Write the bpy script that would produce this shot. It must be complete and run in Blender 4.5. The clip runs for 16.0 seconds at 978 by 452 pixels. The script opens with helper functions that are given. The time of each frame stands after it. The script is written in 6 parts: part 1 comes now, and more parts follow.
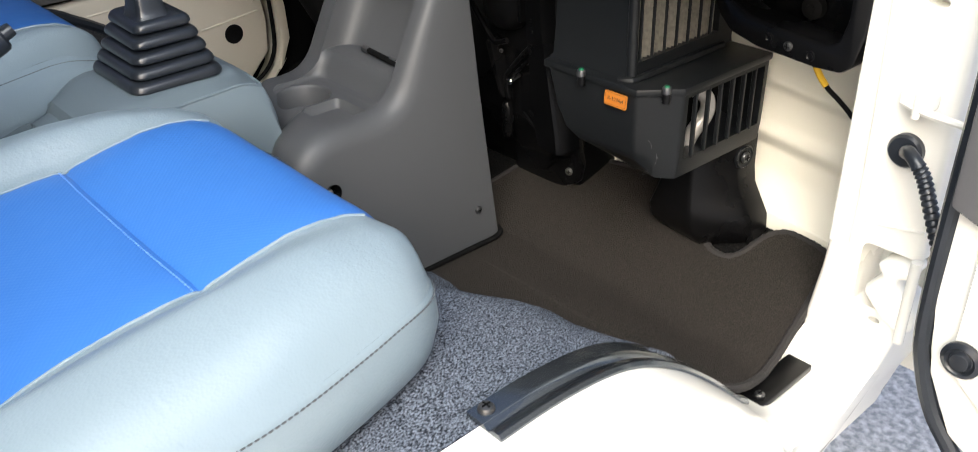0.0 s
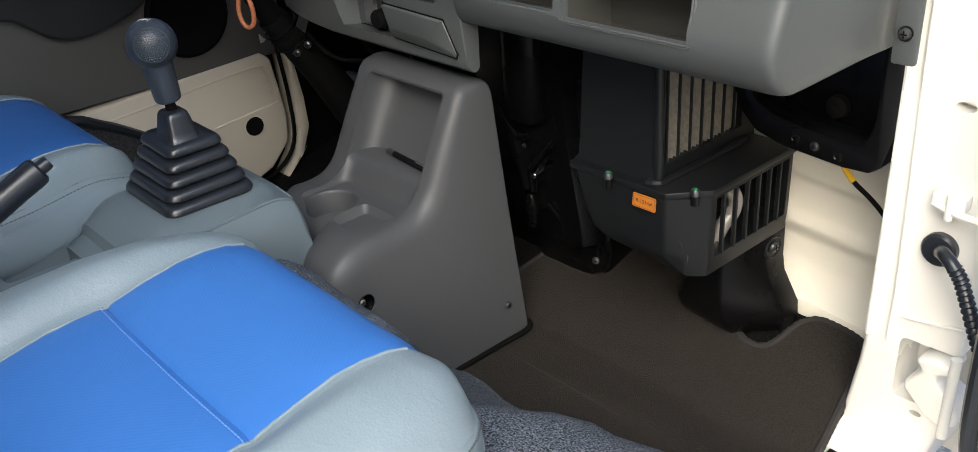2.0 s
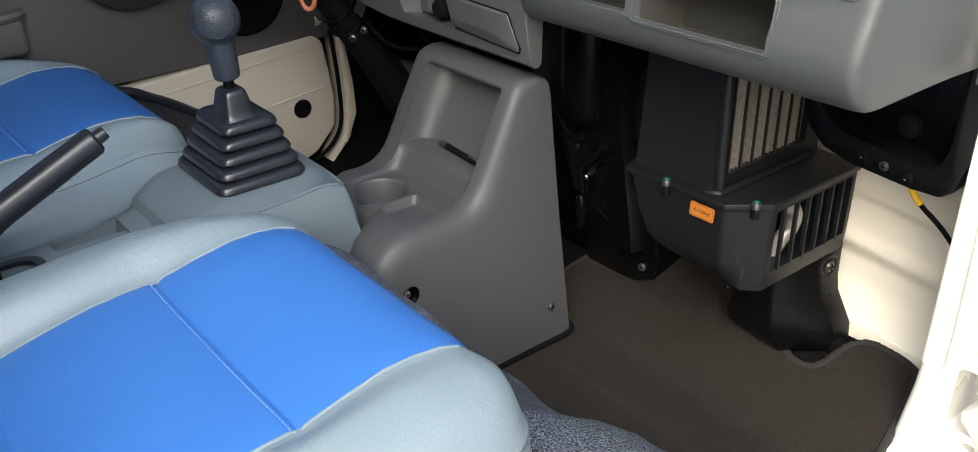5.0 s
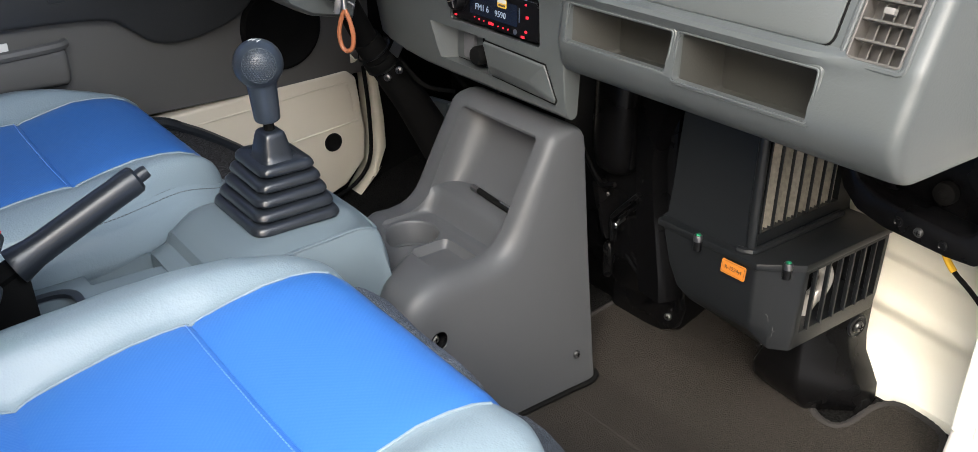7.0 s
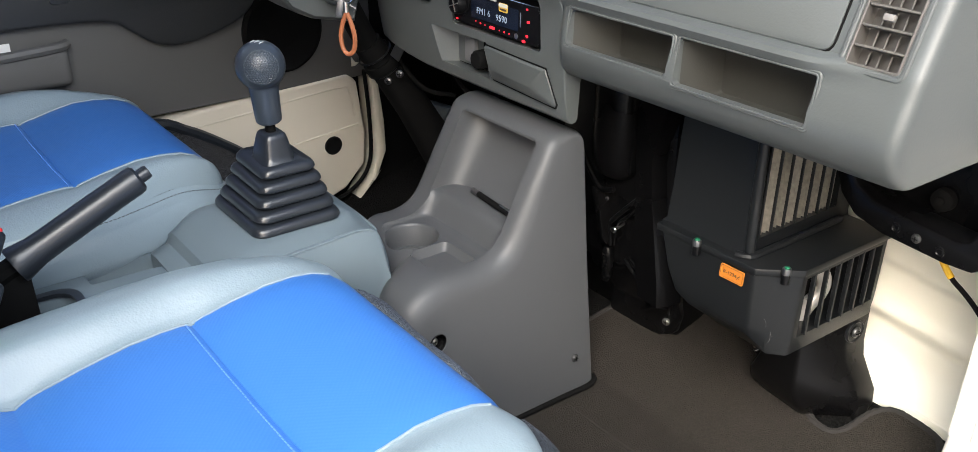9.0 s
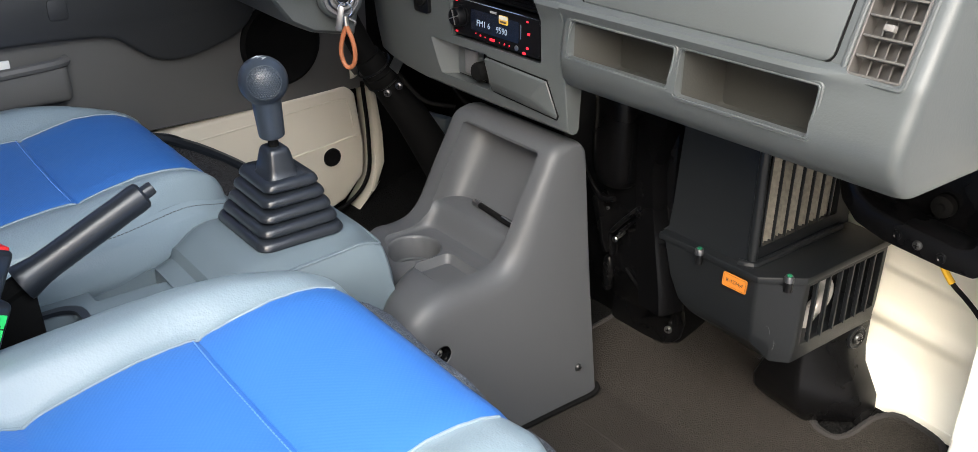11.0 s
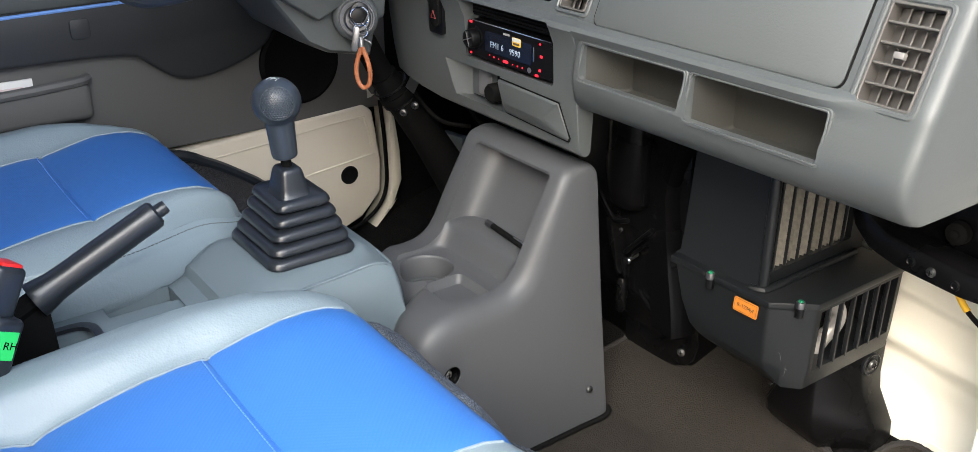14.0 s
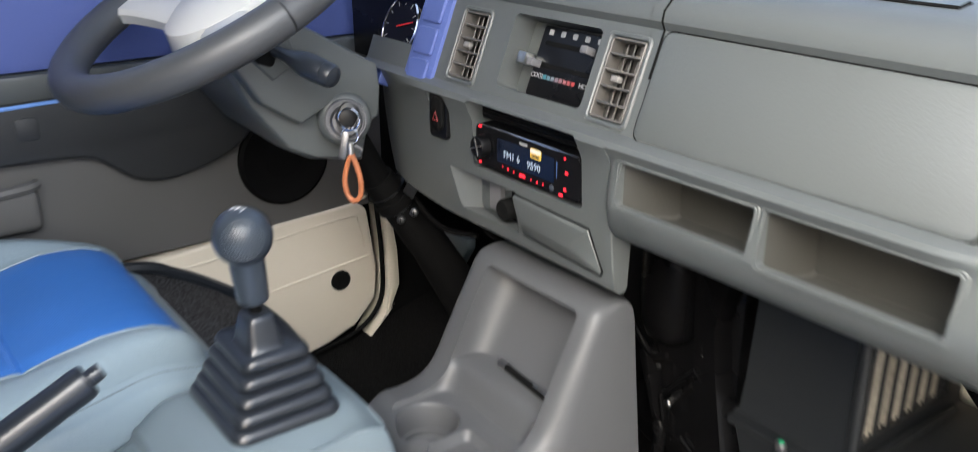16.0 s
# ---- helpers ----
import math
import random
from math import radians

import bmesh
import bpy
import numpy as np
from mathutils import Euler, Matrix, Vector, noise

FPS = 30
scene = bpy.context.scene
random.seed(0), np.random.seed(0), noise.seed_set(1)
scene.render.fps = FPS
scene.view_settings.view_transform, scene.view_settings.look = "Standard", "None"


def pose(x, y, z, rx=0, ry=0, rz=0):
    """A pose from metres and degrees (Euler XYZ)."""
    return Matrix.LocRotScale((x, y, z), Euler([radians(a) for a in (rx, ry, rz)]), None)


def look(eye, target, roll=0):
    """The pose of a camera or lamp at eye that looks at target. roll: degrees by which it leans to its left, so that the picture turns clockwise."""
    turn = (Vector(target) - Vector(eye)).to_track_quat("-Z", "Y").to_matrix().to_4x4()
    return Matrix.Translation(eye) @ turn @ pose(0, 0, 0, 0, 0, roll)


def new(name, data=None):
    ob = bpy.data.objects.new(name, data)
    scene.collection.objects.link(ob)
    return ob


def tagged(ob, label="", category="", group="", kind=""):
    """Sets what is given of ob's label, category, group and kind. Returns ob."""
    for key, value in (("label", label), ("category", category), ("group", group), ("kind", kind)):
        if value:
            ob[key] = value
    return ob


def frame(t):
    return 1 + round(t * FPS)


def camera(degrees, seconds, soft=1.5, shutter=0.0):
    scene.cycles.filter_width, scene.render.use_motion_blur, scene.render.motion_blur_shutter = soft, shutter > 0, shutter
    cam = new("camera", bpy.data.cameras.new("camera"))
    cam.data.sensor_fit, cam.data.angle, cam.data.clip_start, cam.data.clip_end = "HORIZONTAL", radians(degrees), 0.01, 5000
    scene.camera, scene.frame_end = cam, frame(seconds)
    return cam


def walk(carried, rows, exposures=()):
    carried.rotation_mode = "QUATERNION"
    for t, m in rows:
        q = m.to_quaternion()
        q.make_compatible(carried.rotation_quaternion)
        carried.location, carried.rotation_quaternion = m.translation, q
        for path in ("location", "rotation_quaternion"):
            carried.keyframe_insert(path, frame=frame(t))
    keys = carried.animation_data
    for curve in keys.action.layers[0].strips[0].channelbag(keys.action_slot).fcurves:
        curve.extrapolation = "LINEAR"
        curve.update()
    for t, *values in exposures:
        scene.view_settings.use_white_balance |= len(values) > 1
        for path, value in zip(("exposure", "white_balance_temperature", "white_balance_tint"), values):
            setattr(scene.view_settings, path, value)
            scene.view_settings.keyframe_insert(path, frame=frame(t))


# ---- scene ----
cam = camera(55.9, 16.0, soft=0.45, shutter=0.4)
PATH = [
    (0, (0.27, 0.174, 1.161), (-1.027, 1.312, 0.149), -1.7),
    (0.2, (0.271, 0.164, 1.165), (-1.012, 1.309, 0.143), -2.8),
    (0.3, (0.269, 0.166, 1.183), (-1.032, 1.322, 0.196), -5.0),
    (0.4, (0.259, 0.167, 1.207), (-1.072, 1.349, 0.295), -5.5),
    (0.5, (0.244, 0.162, 1.221), (-1.1, 1.349, 0.336), -5.8),
    (1, (0.223, 0.163, 1.211), (-1.141, 1.312, 0.307), -5.3),
    (1.5, (0.236, 0.177, 1.223), (-1.113, 1.324, 0.293), -4.9),
    (2, (0.23, 0.179, 1.232), (-1.111, 1.333, 0.3), -4.2),
    (2.5, (0.227, 0.179, 1.234), (-1.117, 1.332, 0.305), -3.5),
    (3, (0.218, 0.177, 1.237), (-1.134, 1.319, 0.306), -3.0),
    (3.5, (0.204, 0.168, 1.229), (-1.155, 1.3, 0.296), -2.3),
    (3.7, (0.203, 0.171, 1.223), (-1.16, 1.298, 0.288), -2.3),
    (5.8, (0.181, 0.159, 1.241), (-1.205, 1.258, 0.307), -0.7),
    (6, (0.177, 0.156, 1.247), (-1.214, 1.255, 0.321), -0.6),
    (6.5, (0.177, 0.156, 1.261), (-1.228, 1.252, 0.353), -0.2),
    (7, (0.179, 0.158, 1.257), (-1.236, 1.254, 0.364), 0.3),
    (7.5, (0.185, 0.16, 1.259), (-1.234, 1.257, 0.376), 0.6),
    (8, (0.181, 0.157, 1.255), (-1.238, 1.257, 0.375), 0.8),
    (10.5, (0.183, 0.147, 1.259), (-1.227, 1.26, 0.381), 0.5),
    (11, (0.176, 0.143, 1.262), (-1.238, 1.261, 0.395), 0.3),
    (11.5, (0.176, 0.144, 1.266), (-1.242, 1.263, 0.408), 0.4),
    (12, (0.168, 0.141, 1.269), (-1.251, 1.263, 0.415), 0.7),
    (12.5, (0.17, 0.145, 1.263), (-1.253, 1.261, 0.41), 1.1),
    (13, (0.191, 0.155, 1.27), (-1.243, 1.26, 0.42), 0.5),
    (13.5, (0.179, 0.151, 1.268), (-1.266, 1.249, 0.429), 0.4),
    (14, (0.184, 0.157, 1.27), (-1.272, 1.242, 0.432), 0.2),
    (14.5, (0.184, 0.164, 1.273), (-1.276, 1.245, 0.437), 0.1),
    (15, (0.182, 0.168, 1.276), (-1.282, 1.245, 0.442), -0.0),
    (15.5, (0.157, 0.174, 1.288), (-1.319, 1.249, 0.474), -0.3),
    (15.6, (0.136, 0.180, 1.292), (-1.345, 1.265, 0.501), -0.3),
    (15.7, (0.110, 0.190, 1.291), (-1.380, 1.285, 0.524), -0.3),
    (15.8, (0.075, 0.200, 1.288), (-1.404, 1.315, 0.536), -0.1),
    (15.9, (0.036, 0.228, 1.281), (-1.444, 1.355, 0.542), 0.0),
    (16, (-0.006, 0.28, 1.276), (-1.5, 1.392, 0.547), -0.1),
]
EXPOSE = [(0.0, 1.12), (0.2, 0.72), (0.4, 0.50), (0.5, 0.42), (0.9, 0.70), (1.5, 0.70), (2.5, 0.72), (3.7, 0.84), (6.0, 1.12), (7.0, 1.36), (15.4, 1.52), (16.0, 1.70)]
walk(cam, [(t, look(eye, target, roll)) for t, eye, target, roll in PATH], EXPOSE)

# ---- light ----
world = bpy.data.worlds.new("sky")
scene.world = world
world.use_nodes = True
wn = world.node_tree
sky = wn.nodes.new("ShaderNodeTexSky")
sky.sky_type, sky.sun_disc = "NISHITA", False
sky.sun_elevation, sky.sun_rotation = radians(38.9), radians(139.8)
sky.air_density, sky.dust_density, sky.ozone_density = 0.9, 5.0, 0.8
wn.links.new(sky.outputs[0], wn.nodes["Background"].inputs[0])
wn.nodes["Background"].inputs[1].default_value = 0.15
sun = new("sun", bpy.data.lights.new("sun", "SUN"))
sun.data.energy, sun.data.angle, sun.data.color = 0.88, radians(30), (0.95, 0.97, 0.93)
sun.matrix_world = look((2.2, -2.6, 2.75), (0, 0, 0))
# skylight through the upper half of the open doorway
skylight = new("doorway_skylight", bpy.data.lights.new("doorway_skylight", "AREA"))
skylight.data.shape, skylight.data.size, skylight.data.size_y = "RECTANGLE", 1.05, 0.5
skylight.data.energy, skylight.data.color = 6.0, (0.92, 0.97, 1.0)
skylight.matrix_world = look((0.0, 0.38, 1.66), (-0.55, 0.74, 0.78))


# ---- materials ----
def mat(name, color, rough=0.5, metal=0.0, bump=(), var=0.0, var_scale=6.0, coat=0.0, spec=0.5, emit=None, speck=None):
    """A procedural surface. bump: (scale, strength, distance) layers; var: tone change at large scale;
    speck: (scale, dark colour, light colour) for fibres."""
    m = bpy.data.materials.new(name)
    m.use_nodes = True
    nt = m.node_tree
    b = nt.nodes["Principled BSDF"]
    b.inputs["Base Color"].default_value = (*color, 1)
    b.inputs["Roughness"].default_value = rough
    b.inputs["Metallic"].default_value = metal
    b.inputs["Coat Weight"].default_value = coat
    b.inputs["Specular IOR Level"].default_value = spec
    if emit:
        b.inputs["Emission Color"].default_value = (*emit[:3], 1)
        b.inputs["Emission Strength"].default_value = emit[3]
    tc = nt.nodes.new("ShaderNodeTexCoord")
    src = tc.outputs["Object"]
    if var:
        n = nt.nodes.new("ShaderNodeTexNoise")
        n.inputs["Scale"].default_value = var_scale
        n.inputs["Detail"].default_value = 6
        nt.links.new(src, n.inputs["Vector"])
        mx = nt.nodes.new("ShaderNodeMix")
        mx.data_type = "RGBA"
        mx.inputs[6].default_value = (*[c * (1 - var) for c in color], 1)
        mx.inputs[7].default_value = (*[min(1, c * (1 + var)) for c in color], 1)
        nt.links.new(n.outputs["Fac"], mx.inputs[0])
        nt.links.new(mx.outputs[2], b.inputs["Base Color"])
        mr = nt.nodes.new("ShaderNodeMapRange")
        mr.inputs["To Min"].default_value, mr.inputs["To Max"].default_value = max(0.03, rough - 0.08), min(1, rough + 0.08)
        nt.links.new(n.outputs["Fac"], mr.inputs["Value"])
        nt.links.new(mr.outputs[0], b.inputs["Roughness"])
    if speck:
        n = nt.nodes.new("ShaderNodeTexNoise")
        n.inputs["Scale"].default_value, n.inputs["Detail"].default_value = speck[0], 3
        nt.links.new(src, n.inputs["Vector"])
        r = nt.nodes.new("ShaderNodeValToRGB")
        r.color_ramp.elements[0].position, r.color_ramp.elements[0].color = 0.38, (*speck[1], 1)
        r.color_ramp.elements[1].position, r.color_ramp.elements[1].color = 0.66, (*speck[2], 1)
        nt.links.new(n.outputs["Fac"], r.inputs[0])
        nt.links.new(r.outputs[0], b.inputs["Base Color"])
    last = None
    for kind, scale, strength, dist in bump:
        vec = src
        if kind == "dots":
            flat = nt.nodes.new("ShaderNodeMapping")
            flat.inputs["Rotation"].default_value = (0, 0, radians(45))
            flat.inputs["Scale"].default_value = (1, 1, 0)
            nt.links.new(src, flat.inputs["Vector"])
            vec = flat.outputs[0]
        if kind in ("vor", "dots"):
            n = nt.nodes.new("ShaderNodeTexVoronoi")
            n.inputs["Randomness"].default_value = 1.0 if kind == "vor" else 0.0
            out = n.outputs["Distance"]
        elif kind == "crease":
            n = nt.nodes.new("ShaderNodeTexNoise")
            n.noise_type = "RIDGED_MULTIFRACTAL"
            n.inputs["Detail"].default_value, n.inputs["Distortion"].default_value = 3, 0.6
            out = n.outputs["Fac"]
        else:
            n = nt.nodes.new("ShaderNodeTexNoise")
            n.inputs["Detail"].default_value = 4
            out = n.outputs["Fac"]
        n.inputs["Scale"].default_value = scale
        nt.links.new(vec, n.inputs["Vector"])
        bp = nt.nodes.new("ShaderNodeBump")
        bp.inputs["Strength"].default_value, bp.inputs["Distance"].default_value = strength, dist
        nt.links.new(out, bp.inputs["Height"])
        if last:
            nt.links.new(last, bp.inputs["Normal"])
        last = bp.outputs["Normal"]
    if last:
        nt.links.new(last, b.inputs["Normal"])
    return m


GRAIN = (("vor", 480, 0.12, 0.0008), ("noise", 900, 0.12, 0.0005), ("noise", 12, 0.05, 0.004))
FINE = (("noise", 850, 0.22, 0.0005), ("noise", 12, 0.04, 0.004))
M_grey = mat("grey_plastic", (0.064, 0.0705, 0.0705), 0.41, bump=(("noise", 430, 0.30, 0.0006),), var=0.05, spec=0.45)
M_greyd = mat("dark_grey_plastic", (0.10, 0.10, 0.105), 0.5, bump=GRAIN, var=0.05, spec=0.4)
M_console = mat("console_plastic", (0.056, 0.059, 0.063), 0.46, bump=FINE, var=0.05, spec=0.33)
M_tunnel = mat("tunnel_plastic", (0.116, 0.150, 0.172), 0.40, bump=FINE, var=0.05, spec=0.4)
# olive plastic, its colour darkened for the shade inside the dash pockets
M_pocket_shade = mat("pocket_plastic_shaded", (0.036, 0.036, 0.032), 0.55, bump=GRAIN, var=0.05, spec=0.3)
M_box = mat("charcoal_plastic", (0.0065, 0.0074, 0.0083), 0.36, bump=(("noise", 900, 0.18, 0.0005),), var=0.15, spec=0.3)
M_black = mat("black_plastic", (0.0032, 0.0032, 0.0035), 0.28, bump=(("noise", 30, 0.1, 0.003),), var=0.2, spec=0.22)
M_blackm = mat("matt_black", (0.0025, 0.0025, 0.0025), 0.8, var=0.2, spec=0.12)
M_rubber = mat("black_rubber", (0.014, 0.017, 0.022), 0.30, bump=(("noise", 700, 0.2, 0.0004),), var=0.15)
M_knob = mat("knob_plastic", (0.024, 0.031, 0.041), 0.32, bump=(("noise", 900, 0.2, 0.0004),), var=0.1)
M_white = mat("white_paint", (0.80, 0.785, 0.72), 0.28, coat=0.5, bump=(("noise", 40, 0.03, 0.002),), var=0.03)
M_cream = mat("cream_paint", (0.83, 0.80, 0.68), 0.3, coat=0.4, bump=(("noise", 40, 0.03, 0.002),), var=0.03)
# cream paint with the shade of the cab's far side put into its colour
M_cream_shade = mat("cream_paint_shaded", (0.60, 0.55, 0.455), 0.34, coat=0.3, bump=(("noise", 40, 0.03, 0.002),), var=0.05)
M_blue = mat("blue_vinyl", (0.036, 0.147, 0.45), 0.38, bump=(("dots", 260, 0.16, 0.0010), ("noise", 500, 0.12, 0.0006), ("noise", 14, 0.3, 0.006)), var=0.1, spec=0.45)
M_vinyl = mat("grey_vinyl", (0.195, 0.252, 0.288), 0.38, bump=(("vor", 420, 0.22, 0.0008), ("crease", 80, 0.20, 0.0016), ("noise", 16, 0.25, 0.004)), var=0.03, spec=0.5)
M_thread = mat("grey_thread", (0.23, 0.28, 0.32), 0.7, var=0.1, var_scale=200)
M_threadb = mat("blue_thread", (0.14, 0.28, 0.62), 0.7, var=0.1, var_scale=200)
M_carpet = mat("grey_carpet", (0.1, 0.1, 0.11), 0.95, bump=(("noise", 350, 1.0, 0.004), ("noise", 60, 0.5, 0.004)), speck=(520, (0.012, 0.015, 0.021), (0.20, 0.23, 0.28)), spec=0.1)
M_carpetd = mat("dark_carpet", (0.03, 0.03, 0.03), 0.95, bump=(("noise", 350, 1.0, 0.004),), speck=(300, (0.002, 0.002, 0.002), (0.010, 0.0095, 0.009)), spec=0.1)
M_mat = mat("brown_mat", (0.033, 0.029, 0.025), 0.9, bump=(("noise", 520, 1.0, 0.003), ("noise", 25, 0.4, 0.005)), speck=(600, (0.019, 0.0169, 0.0147), (0.041, 0.0359, 0.0312)), spec=0.1)
M_binding = mat("mat_binding", (0.018, 0.016, 0.015), 0.85, bump=(("noise", 500, 0.8, 0.002),), var=0.2, var_scale=120)
M_trim = mat("gloss_black_metal", (0.10, 0.115, 0.13), 0.2, metal=0.85, coat=0.4, bump=(("noise", 60, 0.05, 0.002),), var=0.1)
M_steel = mat("steel", (0.55, 0.55, 0.53), 0.3, metal=1.0, var=0.1)
M_dsteel = mat("dark_steel", (0.1, 0.1, 0.1), 0.35, metal=0.8, var=0.1)
M_chrome = mat("chrome", (0.75, 0.75, 0.75), 0.12, metal=1.0)
M_lock = mat("worn_lock", (0.16, 0.16, 0.165), 0.35, metal=0.9, var=0.2, var_scale=60)
M_fins = mat("aluminium_fins", (0.24, 0.225, 0.19), 0.38, metal=0.6, var=0.5, var_scale=160)
M_green = mat("green_plastic", (0.008, 0.13, 0.06), 0.4)
M_orange = mat("orange_label", (0.40, 0.135, 0.014), 0.45, var=0.05)
M_ink = mat("dark_ink", (0.05, 0.03, 0.02), 0.6)
M_yellow = mat("yellow_tape", (0.75, 0.45, 0.02), 0.45)
M_leather = mat("tan_leather", (0.30, 0.10, 0.04), 0.55, bump=(("noise", 400, 0.4, 0.001),), var=0.15, var_scale=80)
M_red = mat("red_plastic", (0.6, 0.02, 0.02), 0.35)
M_doorgrey = mat("door_trim_grey", (0.095, 0.094, 0.092), 0.6, bump=GRAIN, var=0.06)
M_doordark = mat("door_trim_dark", (0.022, 0.024, 0.026), 0.5, bump=GRAIN, var=0.1)
M_ground = mat("pavement", (0.3, 0.32, 0.34), 0.85, bump=(("noise", 150, 0.5, 0.004),), speck=(70, (0.27, 0.29, 0.31), (0.62, 0.64, 0.66)))
M_vent = mat("vent_plastic", (0.074, 0.069, 0.063), 0.5, bump=GRAIN, var=0.06)
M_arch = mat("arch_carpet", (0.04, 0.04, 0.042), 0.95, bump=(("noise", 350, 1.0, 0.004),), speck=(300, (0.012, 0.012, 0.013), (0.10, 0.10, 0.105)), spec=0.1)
M_doorblue = mat("door_blue_vinyl", (0.075, 0.105, 0.29), 0.5, bump=(("vor", 300, 0.2, 0.0008),), var=0.06)
M_hub = mat("hub_plastic", (0.46, 0.46, 0.44), 0.45, bump=GRAIN, var=0.05)
M_bezel = mat("blue_bezel", (0.065, 0.095, 0.26), 0.45, bump=GRAIN, var=0.06)


# ---- mesh helpers ----
def box(bm, x0, x1, y0, y1, z0, z1, bevel=0.0, seg=2, m=None):
    r = bmesh.ops.create_cube(bm, size=1)
    vs = r["verts"]
    bmesh.ops.scale(bm, vec=(x1 - x0, y1 - y0, z1 - z0), verts=vs)
    bmesh.ops.translate(bm, vec=((x0 + x1) / 2, (y0 + y1) / 2, (z0 + z1) / 2), verts=vs)
    if bevel:
        es = list({e for v in vs for e in v.link_edges})
        r = bmesh.ops.bevel(bm, geom=es, offset=bevel, segments=seg, affect="EDGES", profile=0.5)
        vs = list({v for f in r["faces"] for v in f.verts} | {v for v in vs if v.is_valid})
    if m is not None:
        bmesh.ops.transform(bm, matrix=m, verts=vs)
    return bm


def prism(bm, pts, axis, a, b, bevel=0.0, seg=2):
    """A polygon swept along an axis. pts: x: (y, z); y: (x, z); z: (x, y)."""
    put = {"x": lambda p, v: (v, p[0], p[1]), "y": lambda p, v: (p[0], v, p[1]), "z": lambda p, v: (p[0], p[1], v)}[axis]
    r0 = [bm.verts.new(put(p, a)) for p in pts]
    r1 = [bm.verts.new(put(p, b)) for p in pts]
    n = len(pts)
    fs = [bm.faces.new(r0), bm.faces.new(r1[::-1])]
    for i in range(n):
        fs.append(bm.faces.new((r0[i], r0[(i + 1) % n], r1[(i + 1) % n], r1[i])))
    bmesh.ops.recalc_face_normals(bm, faces=fs)
    if bevel:
        bmesh.ops.bevel(bm, geom=list({e for f in fs for e in f.edges}), offset=bevel, segments=seg, affect="EDGES", profile=0.5)
    return bm


def loft(bm, rings, close=True, cap=True):
    """Rings of equal length joined to a skin."""
    vr = [[bm.verts.new(p) for p in r] for r in rings]
    fs = []
    n = len(vr[0])
    for a, b in zip(vr, vr[1:]):
        for i in range(n if close else n - 1):
            fs.append(bm.faces.new((a[i], a[(i + 1) % n], b[(i + 1) % n], b[i])))
    if cap and close:
        fs += [bm.faces.new(vr[0][::-1]), bm.faces.new(vr[-1])]
    bmesh.ops.recalc_face_normals(bm, faces=fs)
    return bm


def smooth_path(pts, n=6):
    """A Catmull-Rom line through the points."""
    P = [Vector(p) for p in pts]
    P = [2 * P[0] - P[1]] + P + [2 * P[-1] - P[-2]]
    out = []
    for i in range(1, len(P) - 2):
        a, b, c, d = P[i - 1:i + 3]
        for k in range(n):
            t = k / n
            out.append(0.5 * (2 * b + (c - a) * t + (2 * a - 5 * b + 4 * c - d) * t * t + (3 * b - a - 3 * c + d) * t ** 3))
    out.append(P[-2])
    return out


def tube(bm, pts, r, seg=10, n=1, cap=True):
    """A round bar along a line; r: a number or one for each point."""
    P = smooth_path(pts, n) if n > 1 else [Vector(p) for p in pts]
    if isinstance(r, (int, float)):
        R = [r] * len(P)
    else:
        R = [r[min(len(r) - 1, int(i / max(1, n)))] if n == 1 else r[0] + (r[-1] - r[0]) * i / (len(P) - 1) for i in range(len(P))]
    up = Vector((0, 0, 1))
    rings = []
    side = None
    for i, p in enumerate(P):
        d = (P[min(i + 1, len(P) - 1)] - P[max(i - 1, 0)]).normalized()
        if side is None:
            side = d.cross(up if abs(d.z) < 0.9 else Vector((1, 0, 0))).normalized()
        side = (side - d * side.dot(d)).normalized()
        o = d.cross(side)
        rings.append([p + (side * math.cos(a) + o * math.sin(a)) * R[i] for a in [2 * math.pi * k / seg for k in range(seg)]])
    return loft(bm, rings, True, cap)


def lathe(bm, prof, seg=24, m=None, cap=True):
    """A profile of (radius, height) turned about z and moved by m."""
    m = m or Matrix()
    rings = [[m @ Vector((r * math.cos(2 * math.pi * k / seg), r * math.sin(2 * math.pi * k / seg), z)) for k in range(seg)] for r, z in prof]
    return loft(bm, rings, True, cap)


def rounded(w, h, r, n=5):
    """A rounded rectangle round the origin, as (u, v)."""
    out = []
    for cx, cy, a0 in ((w / 2 - r, h / 2 - r, 0), (-w / 2 + r, h / 2 - r, 90), (-w / 2 + r, -h / 2 + r, 180), (w / 2 - r, -h / 2 + r, 270)):
        for k in range(n):
            a = radians(a0 + 90 * k / (n - 1))
            out.append((cx + r * math.cos(a), cy + r * math.sin(a)))
    return out


def aim(p, d):
    """A frame at p whose z points along d."""
    return Matrix.Translation(p) @ Vector(d).to_track_quat("Z", "Y").to_matrix().to_4x4()


def link(name, bm, material, parent=None, label="", smooth=True, angle=35):
    me = bpy.data.meshes.new(name)
    bm.to_mesh(me)
    bm.free()
    me.materials.append(material)
    if smooth:
        me.shade_smooth()
        me.set_sharp_from_angle(angle=radians(angle))
    ob = new(name, me)
    if parent:
        ob.parent = parent
    if label:
        ob["label"] = label
    return ob


def part(name, bm, material, parent, label="", smooth=True, angle=35):
    return link(name, bm, material, parent, label, smooth, angle)


def thing(name, label, category, at=(0, 0, 0), group="", kind=""):
    """An empty that carries the parts of a thing; its parts are given in world places."""
    return tagged(new(name), label, category, group, kind)


